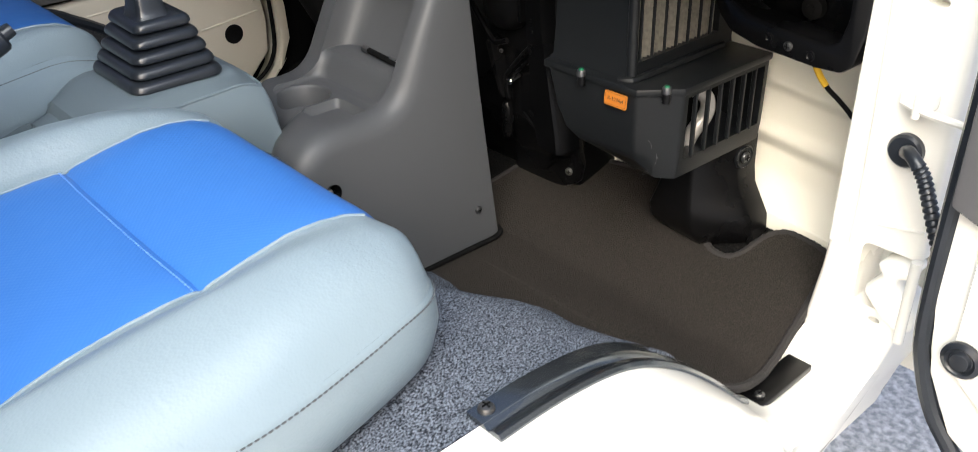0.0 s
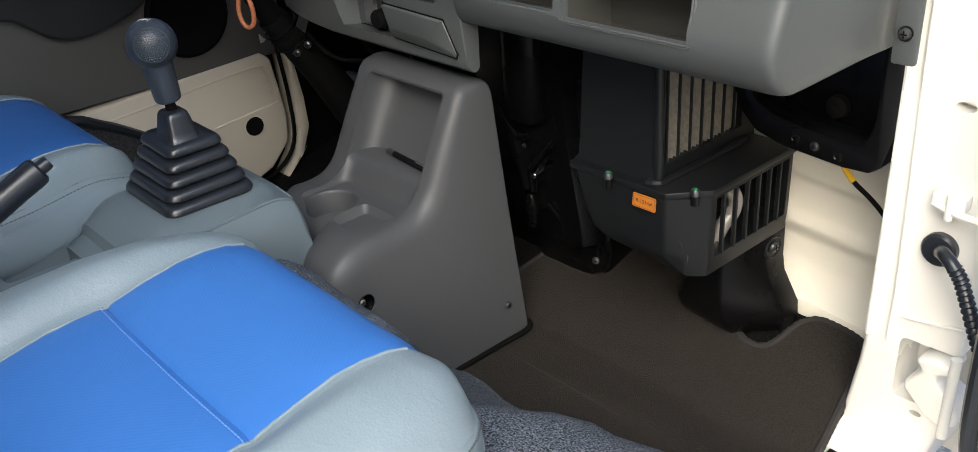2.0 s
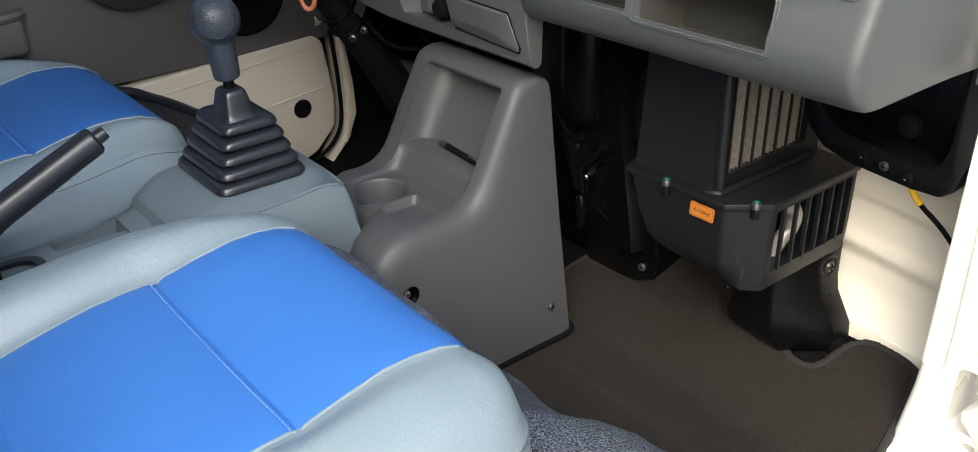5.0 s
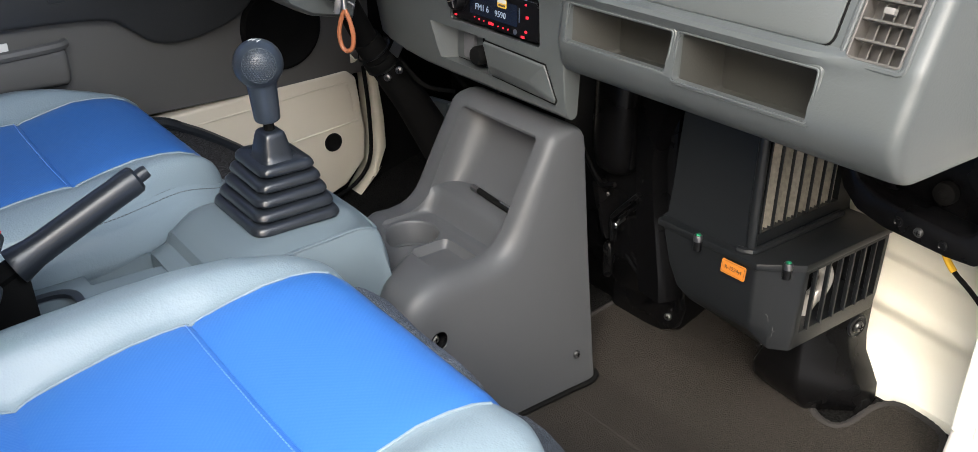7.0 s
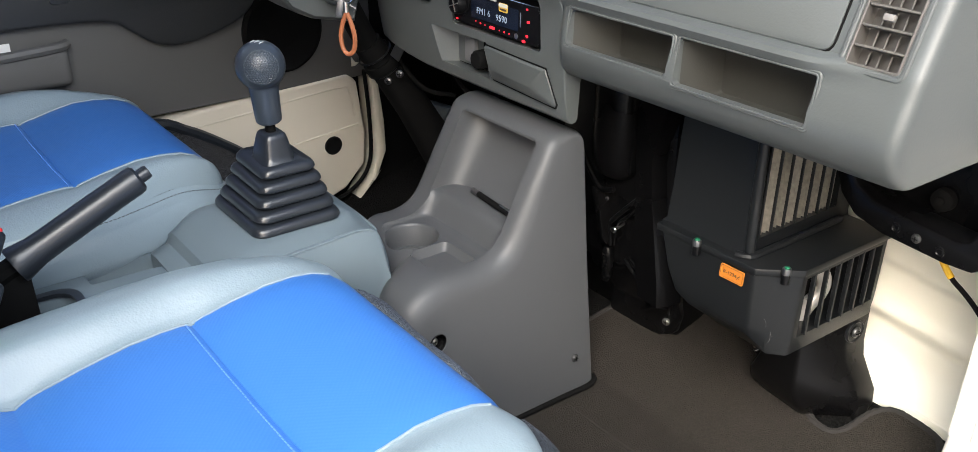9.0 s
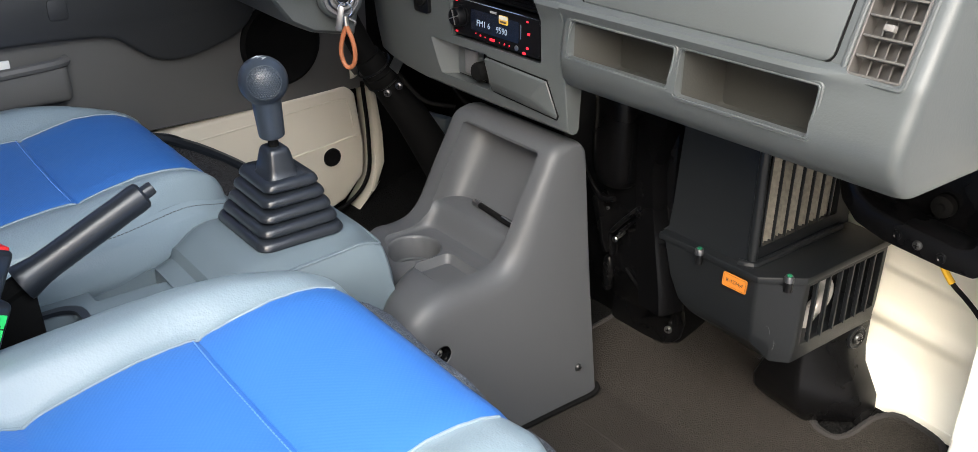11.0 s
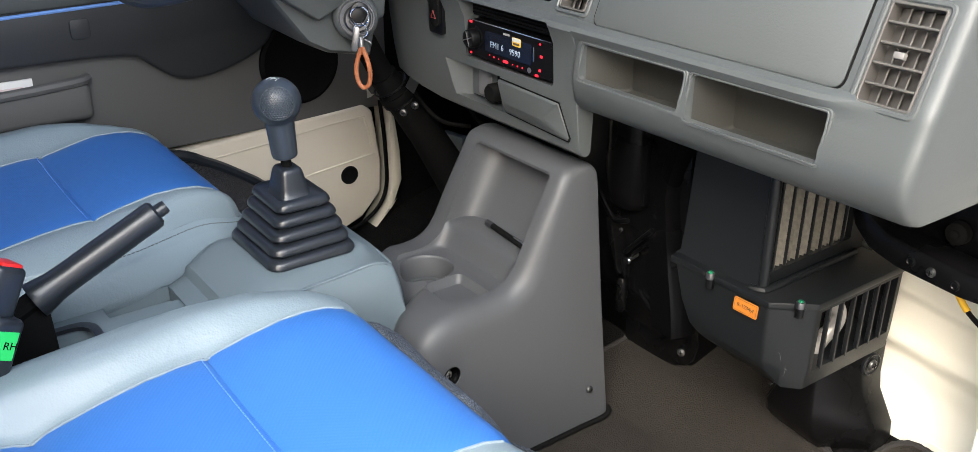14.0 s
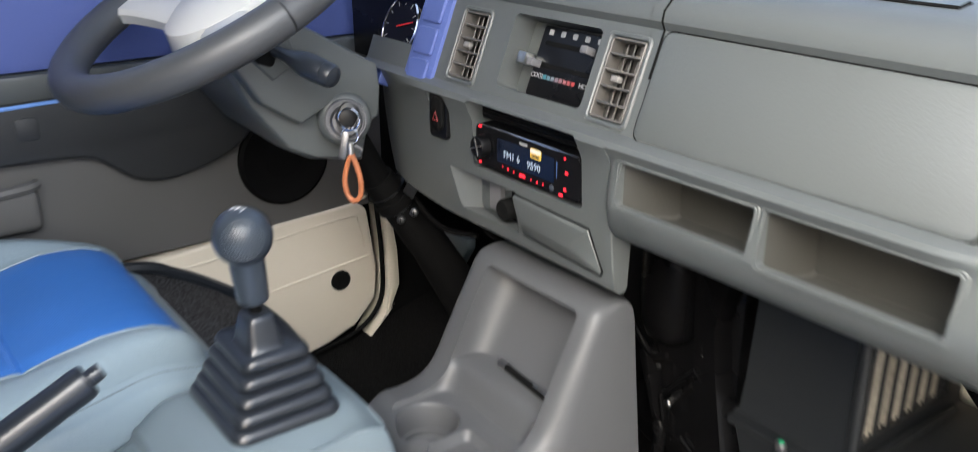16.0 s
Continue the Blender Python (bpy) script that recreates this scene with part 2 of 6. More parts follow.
def cut(ob, *cutters, loose=False):
    """Takes the given solids out of a mesh object."""
    for c in cutters:
        bmesh.ops.recalc_face_normals(c, faces=c.faces)
        me = bpy.data.meshes.new("cutter")
        c.to_mesh(me)
        c.free()
        co = new("cutter", me)
        md = ob.modifiers.new("cut", "BOOLEAN")
        md.object, md.operation, md.solver = co, "DIFFERENCE", "EXACT"
        md.use_self = md.use_hole_tolerant = loose
        bpy.context.view_layer.update()
        done = bpy.data.meshes.new_from_object(ob.evaluated_get(bpy.context.evaluated_depsgraph_get()))
        ob.modifiers.clear()
        old = ob.data
        ob.data = done
        bpy.data.objects.remove(co)
        bpy.data.meshes.remove(old)
    ob.data.shade_smooth()
    ob.data.set_sharp_from_angle(angle=radians(35))
    return ob


def soften(ob, width=0.0015, angle=40, seg=2):
    """Rounds the sharp edges of a finished mesh."""
    md = ob.modifiers.new("soften", "BEVEL")
    md.width, md.segments, md.limit_method, md.angle_limit = width, seg, "ANGLE", radians(angle)
    md.use_clamp_overlap = True
    return ob


def screw(parent, p, d, r=0.006, material=None, washer=None):
    """A domed screw head with a cross slot, on its washer."""
    m = aim(p, d)
    bm = bmesh.new()
    lathe(bm, [(r, 0), (r, r * 0.25), (r * 0.8, r * 0.55), (r * 0.35, r * 0.7), (0.0004, r * 0.72)], 14, m)
    head = part("screw", bm, material or M_steel, parent)
    for a in (0, 90):
        bm = bmesh.new()
        box(bm, -r * 0.55, r * 0.55, -r * 0.1, r * 0.1, r * 0.55, r * 0.76, m=m @ pose(0, 0, 0, 0, 0, a))
        part("slot", bm, M_blackm, head)
    if washer:
        bm = bmesh.new()
        lathe(bm, [(r * washer, -0.001), (r * washer, 0.0006), (r * 0.9, 0.0012)], 18, m)
        part("washer", bm, M_black, parent)
    return head


def ramp(x, table):
    """Straight lines between the (x, value) pairs of a table."""
    if x <= table[0][0]:
        return table[0][1]
    for (a, u), (b, v) in zip(table, table[1:]):
        if x <= b:
            return u + (v - u) * (x - a) / (b - a)
    return table[-1][1]


def ease(t):
    t = max(0.0, min(1.0, t))
    return t * t * (3 - 2 * t)


def text_mesh(name, words, size, m, material, parent, depth=0.0002):
    cu = bpy.data.curves.new(name, "FONT")
    cu.body, cu.size, cu.extrude, cu.resolution_u = words, size, depth, 2
    cu.align_x, cu.align_y = "CENTER", "CENTER"
    tmp = new("tmp", cu)
    bpy.context.view_layer.update()
    me = bpy.data.meshes.new_from_object(tmp.evaluated_get(bpy.context.evaluated_depsgraph_get()))
    bpy.data.objects.remove(tmp)
    me.transform(m)
    me.materials.clear()
    me.materials.append(material)
    ob = new(name, me)
    ob.parent = parent
    return ob


def stitches(name, line, parent, material, step=0.0062, length=0.0042, r=0.00075, lift=0.0006):
    """Short threads along a line of points."""
    bm = bmesh.new()
    P = [Vector(p) for p in line]
    run, want = 0.0, 0.0
    for a, b in zip(P, P[1:]):
        d = (b - a).length
        while want <= run + d:
            p = a + (b - a) * ((want - run) / d)
            u = (b - a).normalized()
            q = u.to_track_quat("X", "Z").to_matrix().to_4x4()
            bmesh.ops.create_cube(bm, size=1, matrix=Matrix.Translation(p + Vector((0, 0, lift))) @ q @ Matrix.Diagonal((length, r * 2, r * 1.6, 1)))
            want += step
        run += d
    return part(name, bm, material, parent)


# ---- setting ----
bm = bmesh.new()
box(bm, -60, 60, -60, 60, -0.3, 0)
tagged(link("ground", bm, M_ground), "light speckled concrete pavement beside the van", "ground", kind="structure")


def floor_z(y):
    return 0.452 + max(0.0, y - 0.97) * 0.26


bm = bmesh.new()
prism(bm, [(0.55, 0.40), (0.55, 0.452), (0.97, 0.452), (1.25, floor_z(1.25)), (1.25, 0.40)], "x", -1.40, -0.165)
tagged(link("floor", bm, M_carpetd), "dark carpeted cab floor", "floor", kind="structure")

# the step under the seats, covered with carpet
bm = bmesh.new()
X = [-1.36, -0.86, -0.74, -0.66, -0.60, -0.55, -0.50, -0.45, -0.41, -0.38, -0.35, -0.32, -0.29, -0.26, -0.22, -0.18, -0.152]
YB = [0.80, 0.80, 0.80, 0.80, 0.80, 0.80, 0.80, 0.802, 0.806, 0.815, 0.83, 0.848, 0.862, 0.872, 0.88, 0.886, 0.89]
rings = []
for x, yb in zip(X, YB):
    yb += 0.006 * math.sin(x * 37 + 1.0) + 0.012 * ease((-0.50 - x) / 0.06)
    up = 0.046 * ease((-0.44 - x) / 0.06)
    prof = smooth_path([(x, yb + 0.012, 0.462), (x, yb - 0.004, 0.473), (x, yb - 0.07, 0.53), (x, yb - 0.15, 0.61 + up), (x, 0.60, 0.648 + up), (x, 0.50, 0.655 + up * 0.5), (x, 0.2, 0.655), (x, -0.4, 0.655)], 5)
    rings.append([tuple(p + Vector((0, 0.004, 0.004)) * noise.noise(p * 18)) for p in prof])
loft(bm, rings, close=False)
bmesh.ops.solidify(bm, geom=bm.faces[:], thickness=0.012)
tagged(link("seat_step", bm, M_carpet), "speckled grey carpet over the raised step under the seats", "carpet", kind="structure")

# white bulkhead in the far corner of the footwell, with pressed ridges
bm = bmesh.new()
prof = smooth_path([(1.181, 0.42, 0), (1.181, 0.52, 0), (1.186, 0.535, 0), (1.198, 0.560, 0), (1.205, 0.580, 0), (1.206, 0.600, 0), (1.205, 0.615, 0), (1.193, 0.633, 0), (1.192, 0.645, 0), (1.196, 0.66, 0), (1.197, 0.69, 0), (1.195, 0.700, 0), (1.187, 0.712, 0), (1.187, 0.725, 0), (1.190, 0.75, 0), (1.190, 0.84, 0), (1.190, 1.02, 0)], 5)
prism(bm, [(p.x, p.y) for p in prof] + [(1.26, 1.02), (1.26, 0.42)], "x", -0.60, -0.13)
for v in bm.verts:
    v.co.z -= 0.1 * (v.co.x + 0.32)
tagged(link("wall_front", bm, M_cream), "cream white painted metal front bulkhead with pressed ridges", "wall", kind="structure")
bm = bmesh.new()
box(bm, -1.40, -0.55, 1.265, 1.32, 0.40, 1.15)
tagged(link("firewall", bm, M_blackm), "black insulated firewall behind the dashboard", "wall", kind="structure")

# door pillar
bm = bmesh.new()
prism(bm, [(-0.176, 0.25), (-0.174, 0.44), (-0.166, 0.50), (-0.158, 0.56), (-0.154, 0.62), (-0.154, 1.55), (-0.048, 1.55), (-0.048, 0.56), (-0.056, 0.50), (-0.075, 0.42), (-0.11, 0.33), (-0.13, 0.25)], "y", 1.07, 1.26)
bmesh.ops.bevel(bm, geom=[e for e in bm.edges if abs(e.verts[0].co.y - e.verts[1].co.y) < 0.01 and max(e.verts[0].co.y, e.verts[1].co.y) < 1.1], offset=0.008, segments=3, affect="EDGES", profile=0.5)
jamb = tagged(link("door_jamb", bm, M_white), "white painted door pillar with hinge pocket", "door frame", kind="structure")
c = bmesh.new()
box(c, -0.113, -0.040, 1.04, 1.125, 0.532, 0.612, 0.008, 2)
c2 = bmesh.new()
prism(c2, [(-0.125, 1.45), (-0.1215, 0.912), (-0.1185, 0.905), (-0.112, 0.902), (-0.03, 0.902), (-0.03, 1.45)], "y", 1.04, 1.088)
c3 = bmesh.new()
lathe(c3, [(0.0075, -0.02), (0.0075, 0.02)], 16, aim((-0.089, 1.07, 0.889), (0, -1, 0)) @ Matrix.Diagonal((1.4, 0.7, 1, 1)))
c4 = bmesh.new()
lathe(c4, [(0.005, -0.02), (0.005, 0.02)], 16, aim((-0.083, 1.07, 0.518), (0, -1, 0)) @ Matrix.Diagonal((1.4, 0.7, 1, 1)))
cut(jamb, c, c2, c3, c4)
bm = bmesh.new()
tube(bm, [(-0.117, 1.069, 0.638), (-0.09, 1.069, 0.641), (-0.05, 1.069, 0.648)], 0.0022, 8, 3)
part("pressed_step", bm, M_white, jamb)

for x, r in ((-0.149, 0.0036), (-0.126, 0.0022)):
    bm = bmesh.new()
    tube(bm, [(x - 0.001, 1.069, 0.60), (x, 1.068, 0.70), (x - 0.008 * (r < 0.003), 1.068, 1.0), (x - 0.012 * (r < 0.003), 1.068, 1.45)], r, 8, 4)
    part("pressed_lip", bm, M_white, jamb)

# sill with the wheel arch under the door
arch = smooth_path([(0.05, 0.652, 0), (0.30, 0.652, 0), (0.50, 0.655, 0), (0.60, 0.655, 0), (0.68, 0.64, 0), (0.75, 0.60, 0), (0.82, 0.54, 0), (0.88, 0.48, 0), (0.94, 0.446, 0), (1.00, 0.442, 0), (1.04, 0.457, 0), (1.10, 0.482, 0)], 5)
rings = []
for p in arch:
    y, z = p.x, p.y
    wide = [(-0.11, z), (-0.075, z - 0.004), (-0.045, z - 0.018), (-0.026, z - 0.045), (-0.018, z - 0.09), (-0.018, min(z - 0.2, 0.26))]
    slim = [(-0.12, z), (-0.096, z - 0.002), (-0.079, z - 0.008), (-0.069, z - 0.020), (-0.074, z - 0.06), (-0.122, 0.26)]
    k = ease((y - 0.76) / 0.16)
    xi = -0.151 - 0.025 * ease((y - 0.99) / 0.05)
    rings.append([(xi, y, min(z - 0.2, 0.26)), (xi, y, z)] + [(a[0] + (b[0] - a[0]) * k, y, a[1] + (b[1] - a[1]) * k) for a, b in zip(wide, slim)])
bm = bmesh.new()
loft(bm, rings, close=True)
sill = tagged(link("door_sill", bm, M_white), "white painted door sill curving over the front wheel", "door sill", kind="structure")
c = bmesh.new()
lathe(c, [(0.30, -0.04), (0.30, 0.08)], 40, aim((-0.02, 0.56, 0.345), (1, 0, 0)))
cut(sill, c)

# black trim strips on the sill
trim = thing("sill_trim", "black metal trim strip screwed along the carpet edge", "sill trim")
L = [p for p in arch if 0.515 <= p.x <= 0.90]
rings = []
for i, p in enumerate(L):
    t = Vector((L[min(i + 1, len(L) - 1)].x - L[max(i - 1, 0)].x, L[min(i + 1, len(L) - 1)].y - L[max(i - 1, 0)].y)).normalized()
    ny, nz = -t.y, t.x
    ring = []
    for x, h in ((-0.166, 0.001), (-0.166, 0.006), (-0.150, 0.006), (-0.145, 0.005), (-0.141, 0.0015), (-0.135, 0.0055), (-0.128, 0.006), (-0.125, 0.003), (-0.125, 0.0005)):
        ring.append((x, p.x + ny * h, p.y + nz * h))
    rings.append(ring)
bm = bmesh.new()
loft(bm, rings)
part("arch_strip", bm, M_trim, trim)
bm = bmesh.new()
box(bm, -0.154, -0.122, 0.888, 1.022, 0.446, 0.456, 0.002)
part("flat_strip", bm, M_black, trim)
screw(trim, (-0.157, 0.540, 0.661), (0, 0, 1), 0.0075, M_dsteel)
screw(trim, (-0.134, 0.93, 0.457), (0, 0, 1), 0.006, M_dsteel, 1.2)

# front wheel under the sill
wheel = thing("front_wheel", "dusty black tyre under the wheel arch", "wheel")
bm = bmesh.new()
prof = [(0.17, -0.07), (0.22, -0.082), (0.27, -0.07), (0.283, -0.05), (0.284, 0.05), (0.27, 0.07), (0.22, 0.082), (0.17, 0.07)]
lathe(bm, prof, 48, aim((-0.115, 0.56, 0.300), (1, 0, 0)))
part("tyre", bm, mat("dusty_tyre", (0.06, 0.05, 0.04), 0.85, bump=(("noise", 60, 0.6, 0.004),), var=0.4, var_scale=14), wheel)
bm = bmesh.new()
lathe(bm, [(0.02, 0.06), (0.12, 0.05), (0.165, 0.075), (0.172, 0.08), (0.172, 0.07), (0.10, 0.04)], 36, aim((-0.115, 0.56, 0.300), (1, 0, 0)))
part("rim", bm, M_steel, wheel)

# hinge, check strap, grommet on the pillar
bm = bmesh.new()
prism(bm, [(-0.089, 0.600), (-0.070, 0.607), (-0.050, 0.603), (-0.049, 0.592), (-0.064, 0.588), (-0.062, 0.574), (-0.043, 0.562), (-0.034, 0.545), (-0.036, 0.530), (-0.052, 0.523), (-0.072, 0.532), (-0.096, 0.556), (-0.097, 0.566), (-0.080, 0.586)], "y", 1.056, 1.10, 0.005, 3)
hinge = part("hinge", bm, M_white, jamb, "white painted steel hinge")
bm = bmesh.new()
tube(bm, [(-0.046, 1.055, 0.515), (-0.046, 1.055, 0.620)], 0.006, 12)
part("hinge_pin", bm, M_white, hinge)
strap = thing("door_check_strap", "metal door check strap bolted to the pillar", "check strap")
bm = bmesh.new()
box(bm, -0.100, -0.066, 1.052, 1.07, 0.786, 0.802, 0.003)
part("bracket", bm, M_white, strap)
bm = bmesh.new()
tube(bm, [(-0.098, 1.056, 0.789), (-0.07, 1.050, 0.786), (-0.035, 1.043, 0.787), (-0.005, 1.03, 0.792)], 0.0042, 8, 4)
part("arm", bm, M_white, strap)
bm = bmesh.new()
tube(bm, [(-0.080, 1.05, 0.778), (-0.080, 1.05, 0.808)], 0.0040, 10)
part("pin", bm, M_white, strap)
hose = thing("wiring_hose", "black corrugated rubber wiring hose between pillar and door", "hose")
bm = bmesh.new()
lathe(bm, [(0.0185, 0), (0.0185, 0.007), (0.016, 0.010), (0.010, 0.011)], 24, aim((-0.088, 1.07, 0.734), (0, -1, 0)))
part("grommet", bm, M_rubber, hose)
hp = smooth_path([(-0.085, 1.06, 0.735), (-0.074, 1.040, 0.745), (-0.061, 1.03, 0.742), (-0.050, 1.03, 0.728), (-0.040, 1.03, 0.706), (-0.029, 1.03, 0.680), (-0.018, 1.03, 0.655)], 12)
bm = bmesh.new()
tube(bm, hp, [0.0072 + (0.0013 * math.sin(i * 2.1) if i > 26 else 0) for i in range(len(hp))], 14)
part("sleeve", bm, M_rubber, hose)

# open door
door = thing("open_door", "white van door standing open with dark grey trim and black seal", "door")
outline = [(0.0, 1.30), (0.0, 0.62), (0.012, 0.54), (0.045, 0.475), (0.10, 0.44), (0.20, 0.43), (0.95, 0.43), (0.95, 1.30)]
bm = bmesh.new()
prism(bm, outline, "y", 0.995, 1.05, 0.006)
part("door_shell", bm, M_white, door)
bm = bmesh.new()
prism(bm, [(0.03, 0.56), (0.10, 0.50), (0.90, 0.50), (0.90, 0.70), (0.03, 0.715)], "y", 0.988, 0.9955, 0.003)
part("inner_panel", bm, M_white, door)
bm = bmesh.new()
prism(bm, [(-0.003, 0.735), (-0.003, 1.28), (0.93, 1.28), (0.93, 0.715), (0.03, 0.722)], "y", 0.978, 0.9965, 0.005)
part("door_card", bm, M_greyd, door)
seal = smooth_path([(-0.006, 1.0, 1.30), (-0.006, 1.0, 0.90), (-0.006, 1.0, 0.62), (0.006, 1.0, 0.535), (0.04, 1.0, 0.47), (0.10, 1.0, 0.432), (0.30, 1.0, 0.425), (0.9, 1.0, 0.425)], 8)
bm = bmesh.new()
tube(bm, seal, 0.009, 10)
part("seal", bm, M_rubber, door)
bm = bmesh.new()
lathe(bm, [(0.02, 0), (0.02, 0.004), (0.015, 0.007), (0.012, 0.004), (0.011, 0.0045), (0.009, 0.009), (0.001, 0.01)], 24, aim((0.042, 0.987, 0.578), (0, -1, 0)))
part("plug", bm, M_rubber, door)

# far door
fdoor = thing("far_door", "closed driver door with grey trim and cream white lower panel", "door")
DX = -1.362
bm = bmesh.new()
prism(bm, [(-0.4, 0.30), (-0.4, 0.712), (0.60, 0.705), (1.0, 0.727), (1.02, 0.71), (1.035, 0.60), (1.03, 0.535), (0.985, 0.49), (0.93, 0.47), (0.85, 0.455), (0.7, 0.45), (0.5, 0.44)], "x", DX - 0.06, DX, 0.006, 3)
lp = part("lower_panel", bm, M_cream_shade, fdoor)
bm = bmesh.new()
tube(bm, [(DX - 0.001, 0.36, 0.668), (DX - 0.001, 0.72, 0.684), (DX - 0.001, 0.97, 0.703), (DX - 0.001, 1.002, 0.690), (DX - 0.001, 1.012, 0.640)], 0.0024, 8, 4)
part("upper_crease", bm, M_cream_shade, lp)
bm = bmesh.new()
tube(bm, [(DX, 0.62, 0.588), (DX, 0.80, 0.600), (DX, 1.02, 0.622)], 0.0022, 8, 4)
part("lower_crease", bm, M_cream_shade, lp)
bm = bmesh.new()
lathe(bm, [(0.019, 0), (0.019, 0.0015), (0.016, 0.003), (0.014, 0.002), (0.001, 0.002)], 24, aim((DX, 0.96, 0.588), (1, 0, 0)))
part("plug", bm, M_blackm, lp)
bm = bmesh.new()
box(bm, DX - 0.08, DX - 0.004, -0.4, 1.06, 0.715, 1.01, 0.008)
part("door_card", bm, M_doorgrey, fdoor, "smooth mid grey trim")
# dark armrest moulding with a drooping front end
bm = bmesh.new()
low = smooth_path([(-0.4, 0.888, 0), (0.20, 0.893, 0), (0.40, 0.897, 0), (0.56, 0.892, 0), (0.60, 0.872, 0), (0.635, 0.846, 0), (0.68, 0.837, 0), (0.74, 0.848, 0), (0.79, 0.868, 0), (0.82, 0.90, 0), (0.832, 0.96, 0)], 4)
top = [(0.835, 0.986), (-0.4, 0.966)]
prism(bm, [(p.x, p.y) for p in low] + top, "x", DX - 0.03, DX + 0.018, 0.007, 3)
part("armrest", bm, M_doordark, fdoor, "dark grey moulded armrest")
bm = bmesh.new()
prism(bm, [(0.50 + u, 0.945 + v) for u, v in rounded(0.03, 0.032, 0.006, 4)], "x", DX + 0.012, DX + 0.0205, 0.0015)
part("screw_cover", bm, M_doordark, fdoor)
bm = bmesh.new()
tube(bm, [(DX + 0.016, -0.3, 0.968), (DX + 0.016, 0.40, 0.974), (DX + 0.016, 0.80, 0.986)], 0.003, 8, 3)
part("piping", bm, M_threadb, fdoor, "light blue piping")
bm = bmesh.new()
box(bm, DX - 0.06, DX + 0.01, -0.4, 1.06, 0.978, 1.016, 0.006)
part("grey_band", bm, M_grey, fdoor)
bm = bmesh.new()
box(bm, DX - 0.06, DX + 0.004, -0.4, 1.06, 1.016, 1.30, 0.012)
part("upper_trim", bm, M_doorblue, fdoor, "blue vinyl upper trim")
bm = bmesh.new()
lathe(bm, [(0.078, 0), (0.078, 0.006), (0.072, 0.010), (0.066, 0.006), (0.05, 0.002), (0.001, -0.004)], 40, aim((DX - 0.002, 0.872, 0.832), (1, 0, 0)))
part("speaker_grille", bm, M_blackm, fdoor)
# map pocket
bm = bmesh.new()
box(bm, DX - 0.03, DX + 0.022, -0.1, 0.50, 0.80, 0.862, 0.012, 3)
pk = part("map_pocket", bm, M_doorgrey, fdoor)
bm = bmesh.new()
tube(bm, [(DX + 0.02, -0.1, 0.845), (DX + 0.024, 0.30, 0.857), (DX + 0.022, 0.47, 0.864), (DX + 0.01, 0.50, 0.866)], 0.008, 8, 4)
part("pocket_rim", bm, M_doorgrey, pk)
paper = thing("folded_papers", "white papers tucked in the door pocket", "papers")
bm = bmesh.new()
box(bm, DX + 0.0, DX + 0.004, 0.25, 0.42, 0.83, 0.876, 0.0005)
part("sheet", bm, mat("paper", (0.75, 0.75, 0.74), 0.7, var=0.04), paper)
bm = bmesh.new()
box(bm, DX + 0.005, DX + 0.008, 0.28, 0.405, 0.83, 0.866, 0.0005)
part("printed_sheet", bm, mat("printed_paper", (0.62, 0.5, 0.5), 0.6, var=0.3, var_scale=30), paper)
# black weather strip and sill pillar at the far door's front edge
bm = bmesh.new()
tube(bm, [(DX + 0.002, 1.036, 0.73), (DX + 0.002, 1.044, 0.62), (DX + 0.002, 1.038, 0.53), (DX + 0.0, 0.99, 0.480), (DX, 0.90, 0.460)], 0.0042, 8, 5)
part("weather_strip", bm, M_blackm, fdoor)
bm = bmesh.new()
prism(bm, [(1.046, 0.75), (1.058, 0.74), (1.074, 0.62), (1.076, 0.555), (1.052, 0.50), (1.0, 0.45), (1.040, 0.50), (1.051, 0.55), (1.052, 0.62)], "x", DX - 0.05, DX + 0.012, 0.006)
tagged(link("far_door_jamb", bm, M_cream_shade), "cream white painted pillar edge beside the driver door", "door frame", kind="structure")

# side of the cab ahead of the driver door
bm = bmesh.new()
prism(bm, [(-1.48, 0.40), (-1.425, 0.40), (-1.425, 1.066), (-1.385, 1.066), (-1.385, 1.31), (-1.48, 1.31)], "z", 0.25, 1.25)
tagged(link("wall_corner", bm, M_blackm), "dark inner corner ahead of the driver door", "wall", kind="structure")

# ---- seats ----
ZB = [(-0.62, 0.700), (-0.60, 0.735), (-0.56, 0.745), (-0.40, 0.745), (-0.30, 0.752), (-0.22, 0.748), (-0.185, 0.739), (-0.170, 0.733), (-0.157, 0.739), (-0.14, 0.7445), (-0.11, 0.7515), (-0.06, 0.7600), (-0.03, 0.7625), (-0.010, 0.7628), (-0.004, 0.7616), (0, 0.7590), (0.004, 0.7622), (0.010, 0.7643), (0.02, 0.7665), (0.043, 0.772), (0.078, 0.7785), (0.11, 0.7785), (0.135, 0.775), (0.155, 0.767), (0.168, 0.756), (0.178, 0.738), (0.182, 0.722), (0.184, 0.71)]
ZS = [(-0.62, 0.700), (-0.60, 0.735), (-0.56, 0.745), (-0.40, 0.745), (-0.172, 0.750), (-0.057, 0.7625), (0, 0.767), (0.043, 0.772), (0.078, 0.7775), (0.11, 0.777), (0.135, 0.773), (0.155, 0.764), (0.168, 0.753), (0.178, 0.738), (0.184, 0.72)]
F0 = 0.184


